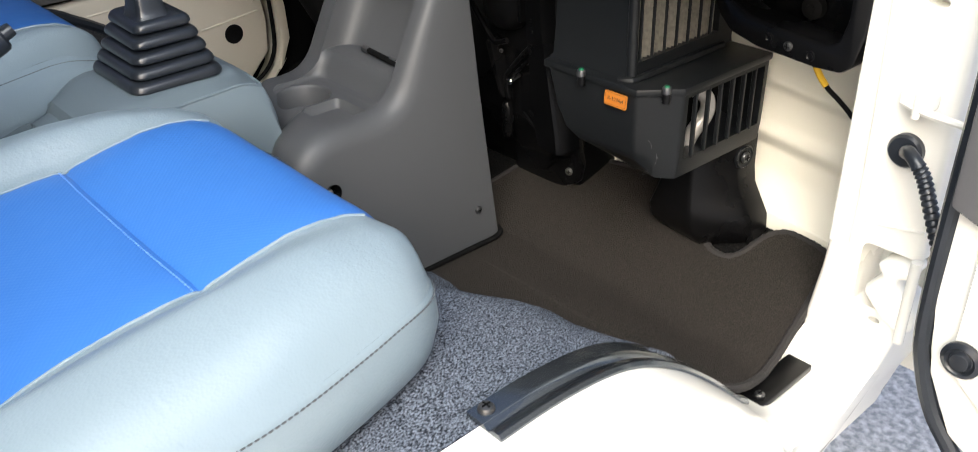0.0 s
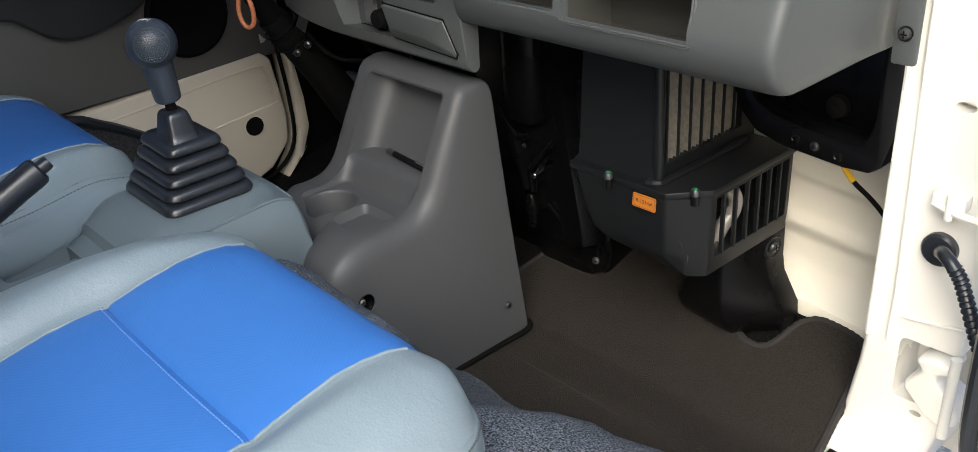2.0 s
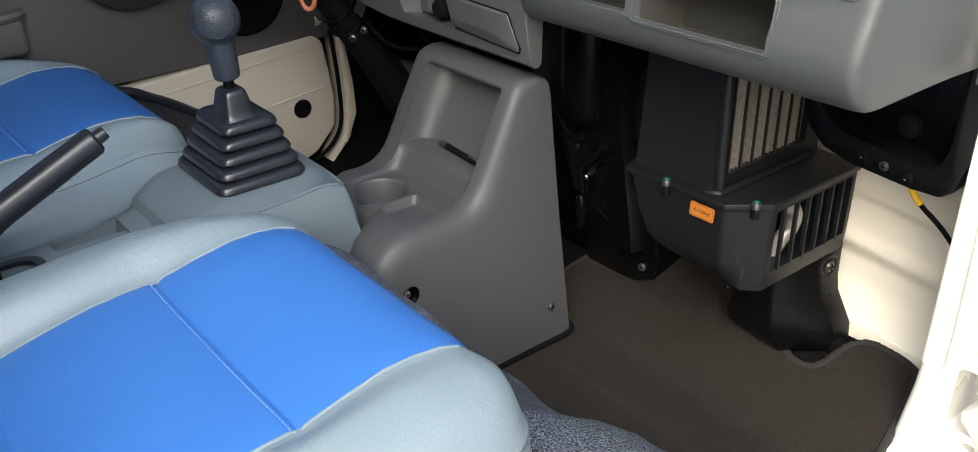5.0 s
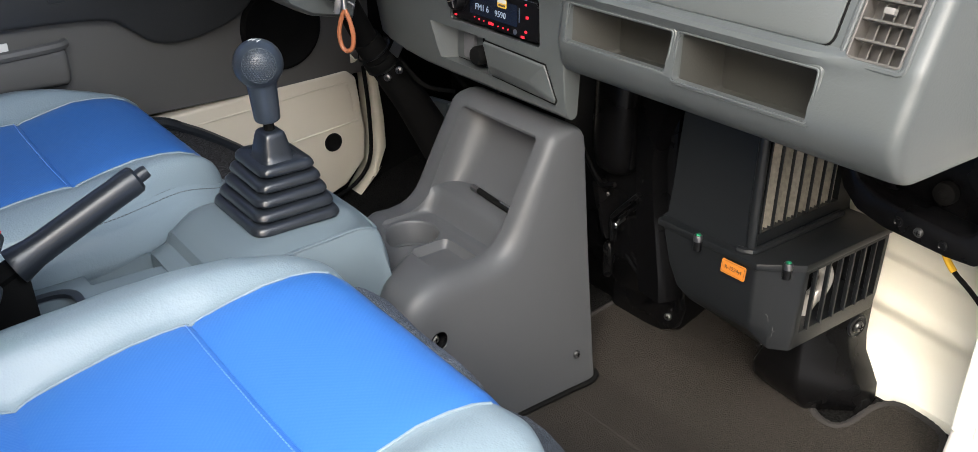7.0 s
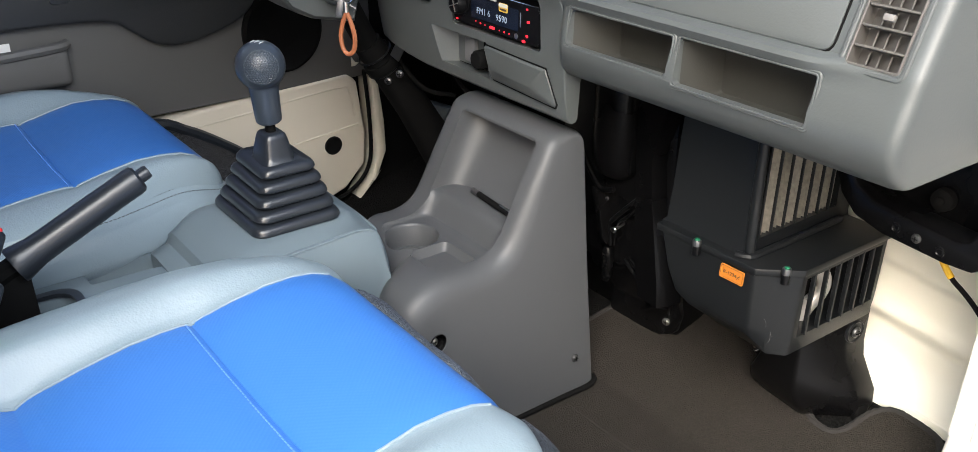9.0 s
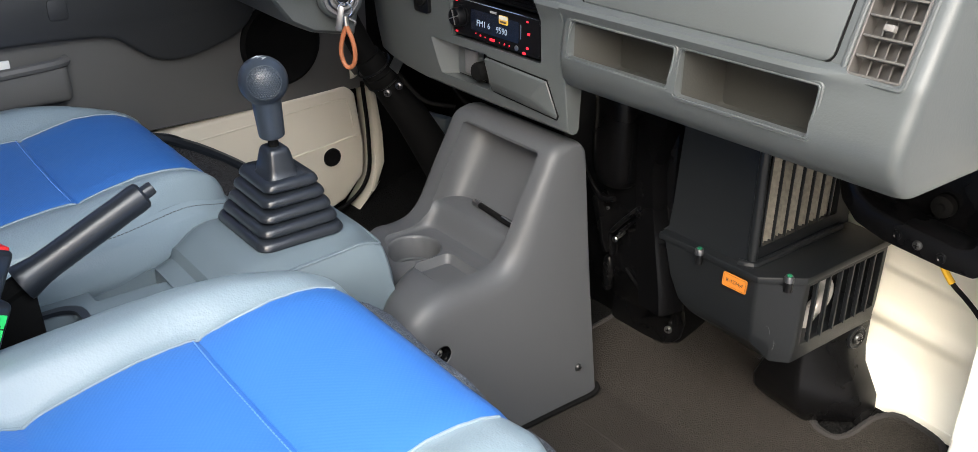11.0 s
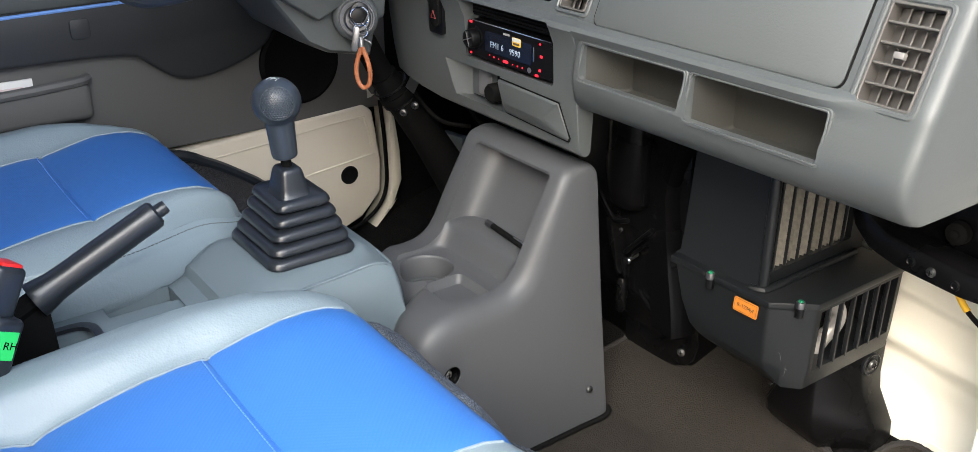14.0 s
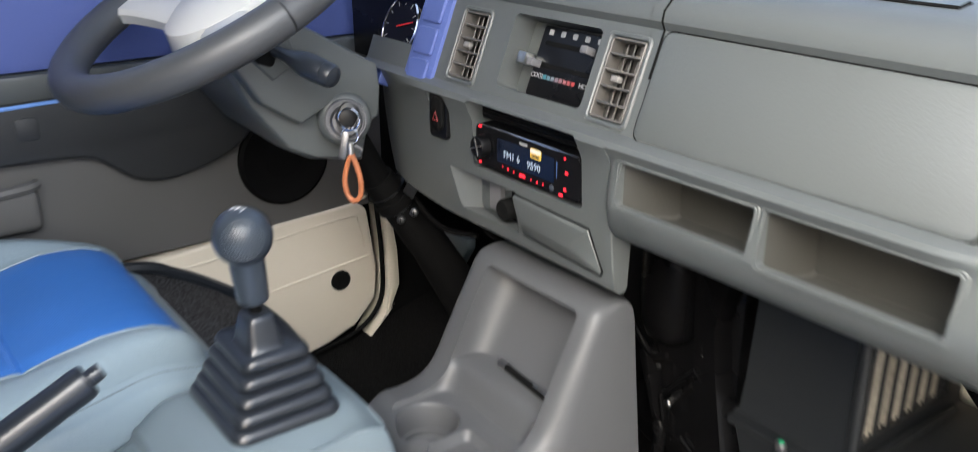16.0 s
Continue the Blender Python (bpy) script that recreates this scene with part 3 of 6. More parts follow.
EDGE = smooth_path([(-0.62, 1.0, -0.62), (-0.60, 1.0, -0.60), (-0.56, 1.03, -0.56), (-0.40, 1.04, -0.40), (-0.30, 1.04, -0.30), (-0.20, 1.04, -0.20), (-0.11, 1.04, -0.11), (-0.04, 1.025, -0.036), (0.02, 0.97, 0.012), (0.055, 0.905, 0.050), (0.09, 0.83, 0.090), (0.118, 0.74, 0.127), (0.14, 0.62, 0.153), (0.158, 0.47, 0.172), (0.172, 0.27, 0.183), (0.180, 0.11, 0.185), (0.184, 0.0, 0.184)], 3)


def seat(name, label, cx, ys, dz, hb, wl, wr, crest, rim_z, round_off=0.0, belly=0.0):
    st = thing(name, label, "seat", group="cab seats")

    def point(u, q):
        """A place on the blue panels. u: across, 0 in the middle; q: along, 0 at the seam."""
        z = ramp(q, ZB) + dz
        t = abs(u) / hb
        z += -0.004 * (1 - t * t) * (1 if q < 0.12 else 1 - ease((q - 0.12) / 0.06)) - 0.003 * max(0.0, (t - 0.95) / 0.05)
        p = Vector((cx + u, ys + q, z))
        p.z += 0.001 * noise.noise(p * 22)
        return p

    def bolster(k, i, t):
        """A place on a side bolster. i: a row of the table; t: 0 at the panel, 1 at the rim."""
        q, wide, v = EDGE[i]
        wide *= 1 - round_off * ease(v / 0.15)
        s = (-1, 1)[k]
        side = (wl, wr)[k]
        a = point(s * (hb - 0.004), q) - Vector((0, 0, 0.0012))
        b = Vector((cx + s * (hb + wide * side), ys + v, rim_z[k] + dz - 0.022 * ease((q - 0.10) / 0.084)))
        p = a.lerp(b, t)
        top = ramp(q, ZS) + dz + crest[k] * (1 - ease(q / 0.15))
        high = a.z + (top - a.z) * ease(t / 0.35)
        p.z = high + min(0.0, b.z - high) * t ** 4.5
        return p

    qs = sorted(set([a for a, _ in ZB] + [-0.172, -0.50, -0.36, -0.26, -0.2, -0.08, -0.045, 0.03, 0.06, 0.095, 0.123, 0.145, 0.162, 0.173]))

    def sheet(pname, u0, u1, n, rows, material):
        bm = bmesh.new()
        g = [[bm.verts.new(point(u0 + (u1 - u0) * i / n, q)) for i in range(n + 1)] for q in rows]
        for a, b in zip(g, g[1:]):
            for i in range(n):
                bm.faces.new((a[i], a[i + 1], b[i + 1], b[i]))
        return part(pname, bm, material, st, angle=80)

    for k, nm in ((0, "left_bolster"), (1, "right_bolster")):
        bm = bmesh.new()
        n = 18
        g = [[bm.verts.new(bolster(k, i, t / n)) for t in range(n + 1)] for i in range(len(EDGE))]
        for a, b in zip(g, g[1:]):
            for i in range(n):
                bm.faces.new((a[i], a[i + 1], b[i + 1], b[i]) if k else (a[i], b[i], b[i + 1], a[i + 1]))
        bmesh.ops.remove_doubles(bm, verts=bm.verts[:], dist=0.0001)
        for v in bm.verts:
            v.co.z += 0.0011 * noise.noise(v.co * 26)
        part(nm, bm, M_vinyl, st, angle=80)
    sheet("front_panel", -hb, hb, 16, [q for q in qs if q >= 0], M_blue)
    sheet("middle_panel", -hb, hb, 16, [q for q in qs if -0.172 <= q <= 0], M_blue)
    sheet("rear_panel", -hb, hb, 16, [q for q in qs if q <= -0.172], M_blue)
    for s in (-1, 1):
        bm = bmesh.new()
        tube(bm, [point(s * (hb - 0.001), q) + Vector((0, 0, 0.0004)) for q in qs if -0.58 < q < 0.16], 0.0016, 8)
        part("piping", bm, M_vinyl, st)
    # side band
    rim = [bolster(0, i, 1) for i in range(len(EDGE))] + [point(-hb + 2 * hb * i / 24, F0) for i in range(1, 24)] + [bolster(1, i, 1) for i in reversed(range(len(EDGE)))]
    rings = []
    for i, p in enumerate(rim):
        t = rim[min(i + 1, len(rim) - 1)] - rim[max(i - 1, 0)]
        out = Vector((-t.y, t.x, 0)).normalized()
        bot = 0.648 + dz
        ring = []
        for s, o in ((0, 0), (0.03, 0.0022), (0.07, 0.0030), (0.105, 0.0034), (0.15, 0.0040), (0.45, 0.006), (0.75, 0.001), (0.93, -0.012), (1.0, -0.026)):
            o += belly * math.sin(math.pi * min(1.0, s * 1.15)) ** 0.8 if s > 0.08 else 0
            ring.append(Vector((p.x, p.y, p.z + (bot - p.z) * s)) + out * o)
        rings.append(ring)
    bm = bmesh.new()
    loft(bm, rings, close=False)
    part("side_band", bm, M_vinyl, st, angle=80)
    # seams
    stitches("seam_stitching", [point(-hb + 2 * hb * i / 40, -0.0065) for i in range(41)], st, M_threadb, 0.0052, 0.0032, 0.0005, 0.0003)
    line = [r[2] + (r[2] - Vector((cx, ys - 0.1, r[2].z))).normalized() * 0.0008 for r in rings]
    stitches("edge_stitching", smooth_path(line[3:-3:2], 4), st, M_dthread, 0.0056, 0.0036, 0.0006, 0.0)
    for s in (-1, 1):
        stitches("panel_stitching", [point(s * hb, q) for q in qs if q > -0.58], st, M_thread, 0.006, 0.004, 0.0004, -0.0006)
    bm = bmesh.new()
    box(bm, cx - hb - wl + 0.04, cx + hb + wr - 0.04, ys - 0.58, ys + 0.06, 0.64, 0.665 + dz)
    part("base_pan", bm, M_blackm, st)
    return st


M_dthread = mat("dark_thread", (0.075, 0.085, 0.095), 0.7, var=0.1, var_scale=200)
seat("passenger_seat", "bright blue and light grey vinyl passenger seat cushion", -0.472, 0.399, 0.0, 0.145, 0.118, 0.137, (0.022, 0.016), (0.737, 0.735))
seat("driver_seat", "blue and grey vinyl driver seat cushion behind the steering wheel", -1.0985, 0.389, 0.029, 0.141, 0.115, 0.072, (0.026, 0.0), (0.737, 0.743), 0.4, 0.030)

# ---- console ----
con = thing("centre_console", "grey plastic centre console with cup holder and storage recess", "console")
R = smooth_path([(p[0], p[1], 0) for p in [(.650, .448), (.643, .55), (.641, .62), (.644, .650), (.653, .674), (.670, .690), (.690, .6985), (.715, .7015), (.745, .7005), (.772, .7010), (.793, .7060), (.811, .7210), (.828, .7510), (.844, .7810), (.861, .8110), (.873, .8330), (.883, .8440), (.897, .8485), (.912, .8495), (.926, .846), (.934, .836), (.9365, .818), (.9375, .79), (.9395, .74), (.944, .64), (.955, .448)]], 3)
R = [Vector((p.x, p.y)) for p in R]


def xr(z):
    return -0.622 + (0.84 - z) * 0.075


def nose(x, y):
    """How far the rounded left end of the nose lies back."""
    u = max(0.0, min(1.0, (-0.655 - x) / 0.056))
    return 0.052 * (1 - math.sqrt(max(0.0, 1 - u * u))) * (1 - ease((y - 0.66) / 0.12))


bm = bmesh.new()
rows = []
for i, p in enumerate(R):
    t = (R[min(i + 1, len(R) - 1)] - R[max(i - 1, 0)]).normalized()
    nrm = Vector((t.y, -t.x))  # into the body
    if nrm.dot(Vector((0.8, 0.6)) - p) < 0:
        nrm = -nrm
    row = []
    for dx, dep in ((0, 0.012), (0.001, 0.007), (0.0035, 0.003), (0.0075, 0.0008), (0.012, 0)):
        q = p + nrm * dep
        row.append(Vector((-0.8405 + dx, q.x, q.y)))
    for x in (-0.80, -0.76, -0.735, -0.715, -0.711, -0.707, -0.701, -0.694, -0.686, -0.677, -0.668, -0.659):
        row.append(Vector((x, p.x, p.y)))
    for dx, dep in ((0.024, 0.0), (0.0185, 0.0010), (0.0135, 0.0030), (0.009, 0.0065), (0.005, 0.0115), (0.002, 0.018), (0.0, 0.027)):
        kk = 1 - 0.50 * ease((p.x - 0.80) / 0.07) - 0.32 * ease((p.x - 0.89) / 0.03)
        q = p + nrm * dep * kk
        row.append(Vector((xr(q.y) - dx * (1 - 0.35 * ease((p.x - 0.80) / 0.07)), q.x, q.y)))
    for v in row:
        v.y += nose(v.x, p.x)
    rows.append([bm.verts.new(v) for v in row])
for a, b in zip(rows, rows[1:]):
    for k in range(len(a) - 1):
        bm.faces.new((a[k], a[k + 1], b[k + 1], b[k]))
bm.faces.new([r[0] for r in rows])
bm.faces.new([r[-1] for r in rows][::-1])
bm.faces.new(rows[0][::-1] + rows[-1])
bmesh.ops.recalc_face_normals(bm, faces=bm.faces)
body = part("body", bm, M_console, con)
# storage recess: shallow floor with cup holder and tray, a raised shelf behind
hollow = bmesh.new()
rings = []
for z, x0, x1, y0, y1, r in ((.6955, -.796, -.652, .724, .803, .016), (.6965, -.799, -.648, .720, .808, .018), (.6995, -.802, -.644, .7145, .8105, .020), (.7060, -.803, -.6425, .712, .8135, .020), (.7200, -.804, -.6425, .712, .8215, .020), (.7265, -.804, -.643, .712, .8265, .016), (.7290, -.804, -.643, .712, .832, .012), (.7300, -.804, -.644, .712, .864, .026), (.7330, -.8045, -.6445, .712, .868, .030), (.775, -.8055, -.646, .712, .890, .036), (.815, -.8065, -.6475, .712, .912, .036), (.8285, -.807, -.648, .712, .917, .034), (.8335, -.807, -.648, .712, .913, .030), (.8345, -.807, -.648, .712, .8765, .008), (.93, -.808, -.648, .712, .8765, .008)):
    rings.append([((x0 + x1) / 2 + u, (y0 + y1) / 2 + v, z) for u, v in rounded(x1 - x0, y1 - y0, r, 7)])
loft(hollow, rings)
c1 = bmesh.new()
lathe(c1, [(0.0285, 0.654), (0.0305, 0.6555), (0.0307, 0.6625), (0.0335, 0.6635), (0.0352, 0.692), (0.0366, 0.6945), (0.0385, 0.6962), (0.0385, 0.715)], 40, pose(-0.757, 0.752, 0))
c2 = bmesh.new()
loft(c2, [[(-0.682 + u, 0.750 + v, z) for u, v in rounded(w, l, r, 5)] for z, w, l, r in ((0.684, 0.058, 0.050, 0.006), (0.6855, 0.062, 0.054, 0.008), (0.6962, 0.071, 0.063, 0.010), (0.71, 0.071, 0.063, 0.010))])
c3 = bmesh.new()
lathe(c3, [(0.009, -0.016), (0.0135, 0.004), (0.0135, 0.03)], 24, aim((xr(0.626) - 0.002, 0.690, 0.626), (1, 0.12, 0.0)))
cut(body, hollow, c1, c2, c3)
soften(body, 0.0024, 34, 3)
# black skin added inside the screw recess to deepen its shade
bm = bmesh.new()
lathe(bm, [(0.0086, -0.0150), (0.0132, 0.0022), (0.0126, 0.0024), (0.0080, -0.0146)], 24, aim((xr(0.626) - 0.002, 0.690, 0.626), (1, 0.12, 0.0)), cap=False)
part("well_shade_skin", bm, M_black, con)
screw(con, (xr(0.626) - 0.0085, 0.6885, 0.626), (1, 0, 0.07), 0.0058, M_steel)
screw(con, (xr(0.519) + 0.0002, 0.916, 0.519), (1, 0, 0.07), 0.0058, M_dsteel)
pen = thing("ballpoint_pen", "black ballpoint pen lying in the console recess", "pen")
bm = bmesh.new()
tube(bm, [(-0.758, 0.856, 0.7345), (-0.650, 0.846, 0.7345)], 0.0042, 10)
part("barrel", bm, M_blackm, pen)
bm = bmesh.new()
tube(bm, [(-0.758, 0.856, 0.7345), (-0.743, 0.8546, 0.7345)], 0.0046, 10)
part("cap_end", bm, M_lock, pen)
bm = bmesh.new()
tube(bm, [(-0.690, 0.8497, 0.7382), (-0.660, 0.847, 0.7386)], 0.0012, 6)
part("clip", bm, M_steel, pen)

# ---- tunnel with hand brake ----
tun = thing("gear_tunnel", "blue-grey plastic tunnel cover between the seats", "tunnel cover")
rings = []
for y, zt, xl, xp, xc in ((0.440, 0.722, -0.885, -0.712, -0.680), (0.462, 0.730, -0.885, -0.712, -0.680), (0.468, 0.742, -0.885, -0.712, -0.680), (0.474, 0.745, -0.885, -0.712, -0.681), (0.490, 0.757, -0.885, -0.713, -0.683), (0.500, 0.763, -0.885, -0.714, -0.684), (0.514, 0.7665, -0.885, -0.715, -0.686), (0.55, 0.767, -0.884, -0.721, -0.691), (0.60, 0.767, -0.882, -0.731, -0.696), (0.635, 0.767, -0.88, -0.738, -0.7005), (0.647, 0.766, -0.88, -0.741, -0.7015), (0.655, 0.763, -0.879, -0.743, -0.702), (0.664, 0.758, -0.8785, -0.745, -0.703), (0.6675, 0.756, -0.878, -0.745, -0.703), (0.670, 0.752, -0.878, -0.745, -0.703), (0.676, 0.735, -0.877, -0.744, -0.702), (0.680, 0.70, -0.876, -0.744, -0.701), (0.681, 0.64, -0.874, -0.744, -0.700)):
    zc = zt - 0.010
    rings.append([(xl - 0.02, y, 0.55), (xl - 0.012, y, zt - 0.05), (xl, y, zt - 0.02), (xl + 0.010, y, zt - 0.008), (xl + 0.025, y, zt - 0.001), (xl + 0.04, y, zt), (-0.80, y, zt), (xp - 0.010, y, zt), (xp - 0.002, y, zt - 0.0005), (xp + 0.005, y, zt - 0.0022), (xc - 0.005, y, zc + 0.0012), (xc - 0.0025, y, zc + 0.0022), (xc + 0.0002, y, zc + 0.0020), (xc + 0.0018, y, zc), (xc + 0.0030, y, zc - 0.003), (xc + 0.009, y, zc - 0.014), (xc + 0.014, y, zc - 0.034), (xc + 0.012, y, zc - 0.06), (xc + 0.004, y, 0.55)])
bm = bmesh.new()
loft(bm, rings)
part("gear_housing", bm, M_tunnel, tun)
bm = bmesh.new()
tube(bm, [(xc + 0.0005, y, zt - 0.0085) for y, zt, xc in ((0.500, 0.763, -0.684), (0.514, 0.7665, -0.686), (0.55, 0.767, -0.691), (0.60, 0.767, -0.696), (0.635, 0.767, -0.7005), (0.655, 0.763, -0.702), (0.664, 0.758, -0.7035))] + [(-0.712, 0.6685, 0.7495), (-0.76, 0.6695, 0.7525), (-0.84, 0.6695, 0.7525)], 0.0019, 8, 3)
part("edge_bead", bm, M_tunnel, tun)
bm = bmesh.new()
box(bm, -0.945, -0.738, 0.02, 0.448, 0.56, 0.720, 0.012, 3)
tray = part("rear_tray", bm, M_tunnel, tun)
c1 = bmesh.new()
prism(c1, [(-0.844 + u, 0.408 + v) for u, v in rounded(0.040, 0.100, 0.008, 5)], "z", 0.700, 0.75)
c2 = bmesh.new()
prism(c2, [(-0.79 + u, 0.235 + v) for u, v in rounded(0.07, 0.20, 0.02, 5)], "z", 0.68, 0.75)
cut(tray, c1, c2)
bm = bmesh.new()
prism(bm, [(-0.79 + u, 0.235 + v) for u, v in rounded(0.085, 0.215, 0.025, 5)], "z", 0.719, 0.724)
rimo = part("slot_rim", bm, M_rubber, tun)
c2 = bmesh.new()
prism(c2, [(-0.79 + u, 0.235 + v) for u, v in rounded(0.066, 0.196, 0.02, 5)], "z", 0.69, 0.75)
cut(rimo, c2)
bm = bmesh.new()
lathe(bm, [(0.006, 0), (0.006, 0.002), (0.003, 0.003)], 14, pose(-0.864, 0.323, 0.7202))
clip = part("ring_clip", bm, M_blackm, tun)
bm = bmesh.new()
lathe(bm, [(0.0035, 0.0026), (0.0035, 0.0034), (0.0015, 0.0034), (0.0015, 0.0026)], 12, pose(-0.864, 0.323, 0.7202), cap=False)
part("pale_ring", bm, M_thread, clip)

hb_ = thing("hand_brake", "black plastic hand brake lever with push button", "hand brake")
ax0, ax1 = Vector((-0.79, 0.281, 0.786)), Vector((-0.79, 0.421, 0.852))
d = (ax1 - ax0).normalized()
bm = bmesh.new()
L = (ax1 - ax0).length
lathe(bm, [(0.001, 0.004), (0.0190, 0.002), (0.0205, 0.0), (0.0208, 0.003), (0.0195, 0.010), (0.0172, 0.024), (0.0166, 0.04), (0.0166, L * 0.6), (0.0162, L - 0.03), (0.0166, L - 0.010), (0.0160, L - 0.003), (0.013, L), (0.001, L)], 24, aim(ax0, d))
part("grip", bm, M_rubber, hb_)
bm = bmesh.new()
lathe(bm, [(0.008, 0), (0.008, 0.010), (0.0072, 0.013), (0.001, 0.0135)], 16, aim(ax1 - d * 0.001, d))
part("button", bm, M_rubber, hb_)
bm = bmesh.new()
tube(bm, [ax0 + d * 0.01, ax0 - d * 0.05, ax0 - d * 0.10 + Vector((0, 0, -0.01))], 0.012, 10)
part("lever", bm, M_blackm, hb_)
bm = bmesh.new()
prism(bm, [(0.262, 0.778), (0.292, 0.790), (0.294, 0.71), (0.30, 0.67), (0.17, 0.67), (0.18, 0.72)], "x", -0.80, -0.78, 0.003)
part("bracket", bm, M_blackm, hb_)

# seat belt buckles
for nm, p, lab in (("belt_buckle", Vector((-0.722, 0.246, 0.848)), "black seat belt buckle with red release button"), ("tagged_buckle", Vector((-0.706, 0.232, 0.803)), "black seat belt buckle with green tag")):
    bk = thing("seat_belt_buckle", lab, "seat belt buckle", group="seat belt buckles")
    m = Matrix.Translation(p) @ pose(0, 0, 0, -30, 0, 20)
    bm = bmesh.new()
    box(bm, -0.017, 0.017, -0.016, 0.016, -0.055, 0.02, 0.007, 3, m)
    part("body", bm, M_rubber, bk)
    bm = bmesh.new()
    if nm == "belt_buckle":
        box(bm, -0.013, 0.013, -0.011, 0.011, 0.016, 0.0225, 0.002, 2, m)
        part("release_button", bm, M_red, bk)
    else:
        box(bm, 0.0165, 0.0185, -0.010, 0.010, -0.02, 0.008, 0.0004, 1, m)
        tg = part("tag", bm, mat("green_tag", (0.02, 0.55, 0.12), 0.5), bk)
        text_mesh("tag_letter", "RH", 0.011, m @ Matrix.Translation((0.0187, 0.004, -0.006)) @ pose(0, 0, 0, 90, 0, 90), M_blackm, tg)
    bm = bmesh.new()
    tube(bm, [m @ Vector((0, 0, -0.04)), m @ Vector((0, 0, -0.09)), p + Vector((0, -0.06, -0.13))], 0.008, 8, 4)
    part("stalk", bm, M_blackm, bk)

# ---- gear lever ----
gl = thing("gear_lever", "black gear lever with ball knob and stepped rubber boot", "gear lever")
C = Vector((-0.795, 0.58))
boot = None
tiers = 5
for i in range(tiers):
    f = i / (tiers - 1)
    w, l = 0.134 - 0.048 * f, 0.114 - 0.044 * f
    z = 0.766 + 0.0155 * i
    shift = Vector((0.004 * f, 0.002 * f))
    prof = [(-0.012, -0.003), (-0.010, -0.0005), (-0.0030, 0.0004), (-0.0004, 0.0020), (0.0004, 0.0045), (-0.0004, 0.0082), (-0.0022, 0.0112), (-0.0045, 0.0128), (-0.0080, 0.0136), (-0.0115, 0.0142), (-0.0135, 0.0158)]
    rings = []
    for off, h in prof:
        ww, ll = w + 2 * off, l + 2 * off
        ring = []
        for u, v in rounded(ww, ll, 0.016 - 0.004 * f, 6):
            sag = 0.0022 * math.sin(u * 60 + i) * (1 if v < 0 else 0.3)
            ring.append((C.x + shift.x + u, C.y + shift.y + v, z + h + sag * (0.4 + h * 30)))
        rings.append(ring)
    bm = bmesh.new()
    loft(bm, rings)
    part("boot_tier", bm, M_rubber, gl)
rings = []
for z, w, l in ((0.836, 0.056, 0.046), (0.8415, 0.050, 0.042), (0.8435, 0.046, 0.038), (0.852, 0.042, 0.035), (0.868, 0.034, 0.029), (0.8725, 0.031, 0.026), (0.8745, 0.027, 0.022), (0.875, 0.020, 0.016)):
    rings.append([(C.x + 0.012 + u, C.y - 0.003 + v, z) for u, v in rounded(w, l, min(w, l) * 0.22, 4)])
bm = bmesh.new()
loft(bm, rings)
part("boot_neck", bm, M_rubber, gl)
base, kn = Vector((-0.783, 0.577, 0.87)), Vector((-0.779, 0.570, 0.956))
d = (kn - base).normalized()
bm = bmesh.new()
tube(bm, [base - d * 0.01, base + d * 0.03], 0.0062, 14)
part("shaft", bm, M_blackm, gl)
H_ = (kn - base).length
RB = 0.0282
prof = [(0.009, 0.0165), (0.0132, 0.0172), (0.0148, 0.0188), (0.0153, 0.022), (0.0160, 0.040), (0.0168, H_ - 0.0262), (0.0172, H_ - 0.0235)]
for k in range(17):
    a = radians(-50 + 140 * k / 16)
    prof.append((max(0.0005, RB * math.cos(a)), H_ + RB * math.sin(a)))
bm = bmesh.new()
lathe(bm, prof, 36, aim(base, d))
knob = part("knob", bm, M_knob, gl)
# dimpled patch on the ball that faces the seat
face = (Vector((0.80, -0.32, 0.14))).normalized()
bm = bmesh.new()
mm = aim(kn, face)
for r in range(-7, 8):
    for c in range(-7, 8):
        x, y = (c + 0.5 * (r % 2)) * 0.0030, r * 0.0026
        if x * x + y * y < 0.0185 ** 2:
            zz = math.sqrt(RB ** 2 - x * x - y * y)
            n = Vector((x, y, zz)).normalized()
            lathe(bm, [(0.0015, -0.0003), (0.0010, 0.0003), (0.0003, 0.00045)], 6, mm @ aim(n * RB, n))
lathe(bm, [(0.0192, 0.0202), (0.0197, 0.0212), (0.0189, 0.0217), (0.0182, 0.0210)], 28, mm, cap=False)
part("dimple_patch", bm, mat("dimple_plastic", (0.026, 0.034, 0.044), 0.36), knob)["kind"] = "stuff"
for a, b in (((-0.006, 0), (0.006, 0)), ((-0.006, -0.004), (-0.006, 0.004)), ((0, -0.004), (0, 0.004)), ((0.006, -0.004), (0.006, 0.004))):
    bm = bmesh.new()
    mm2 = aim(kn, d)
    ps = []
    for s in (0, 0.5, 1):
        x, y = a[0] + (b[0] - a[0]) * s, a[1] + (b[1] - a[1]) * s
        n = Vector((x, y, math.sqrt(RB ** 2 - x * x - y * y)))
        ps.append(mm2 @ (n * 1.006))
    tube(bm, ps, 0.0004, 5)
    part("shift_mark", bm, mat("white_mark", (0.5, 0.52, 0.55), 0.6), knob)

# ---- dashboard ----
dash = thing("dashboard", "grey moulded plastic dashboard with air vents and pockets", "dashboard")


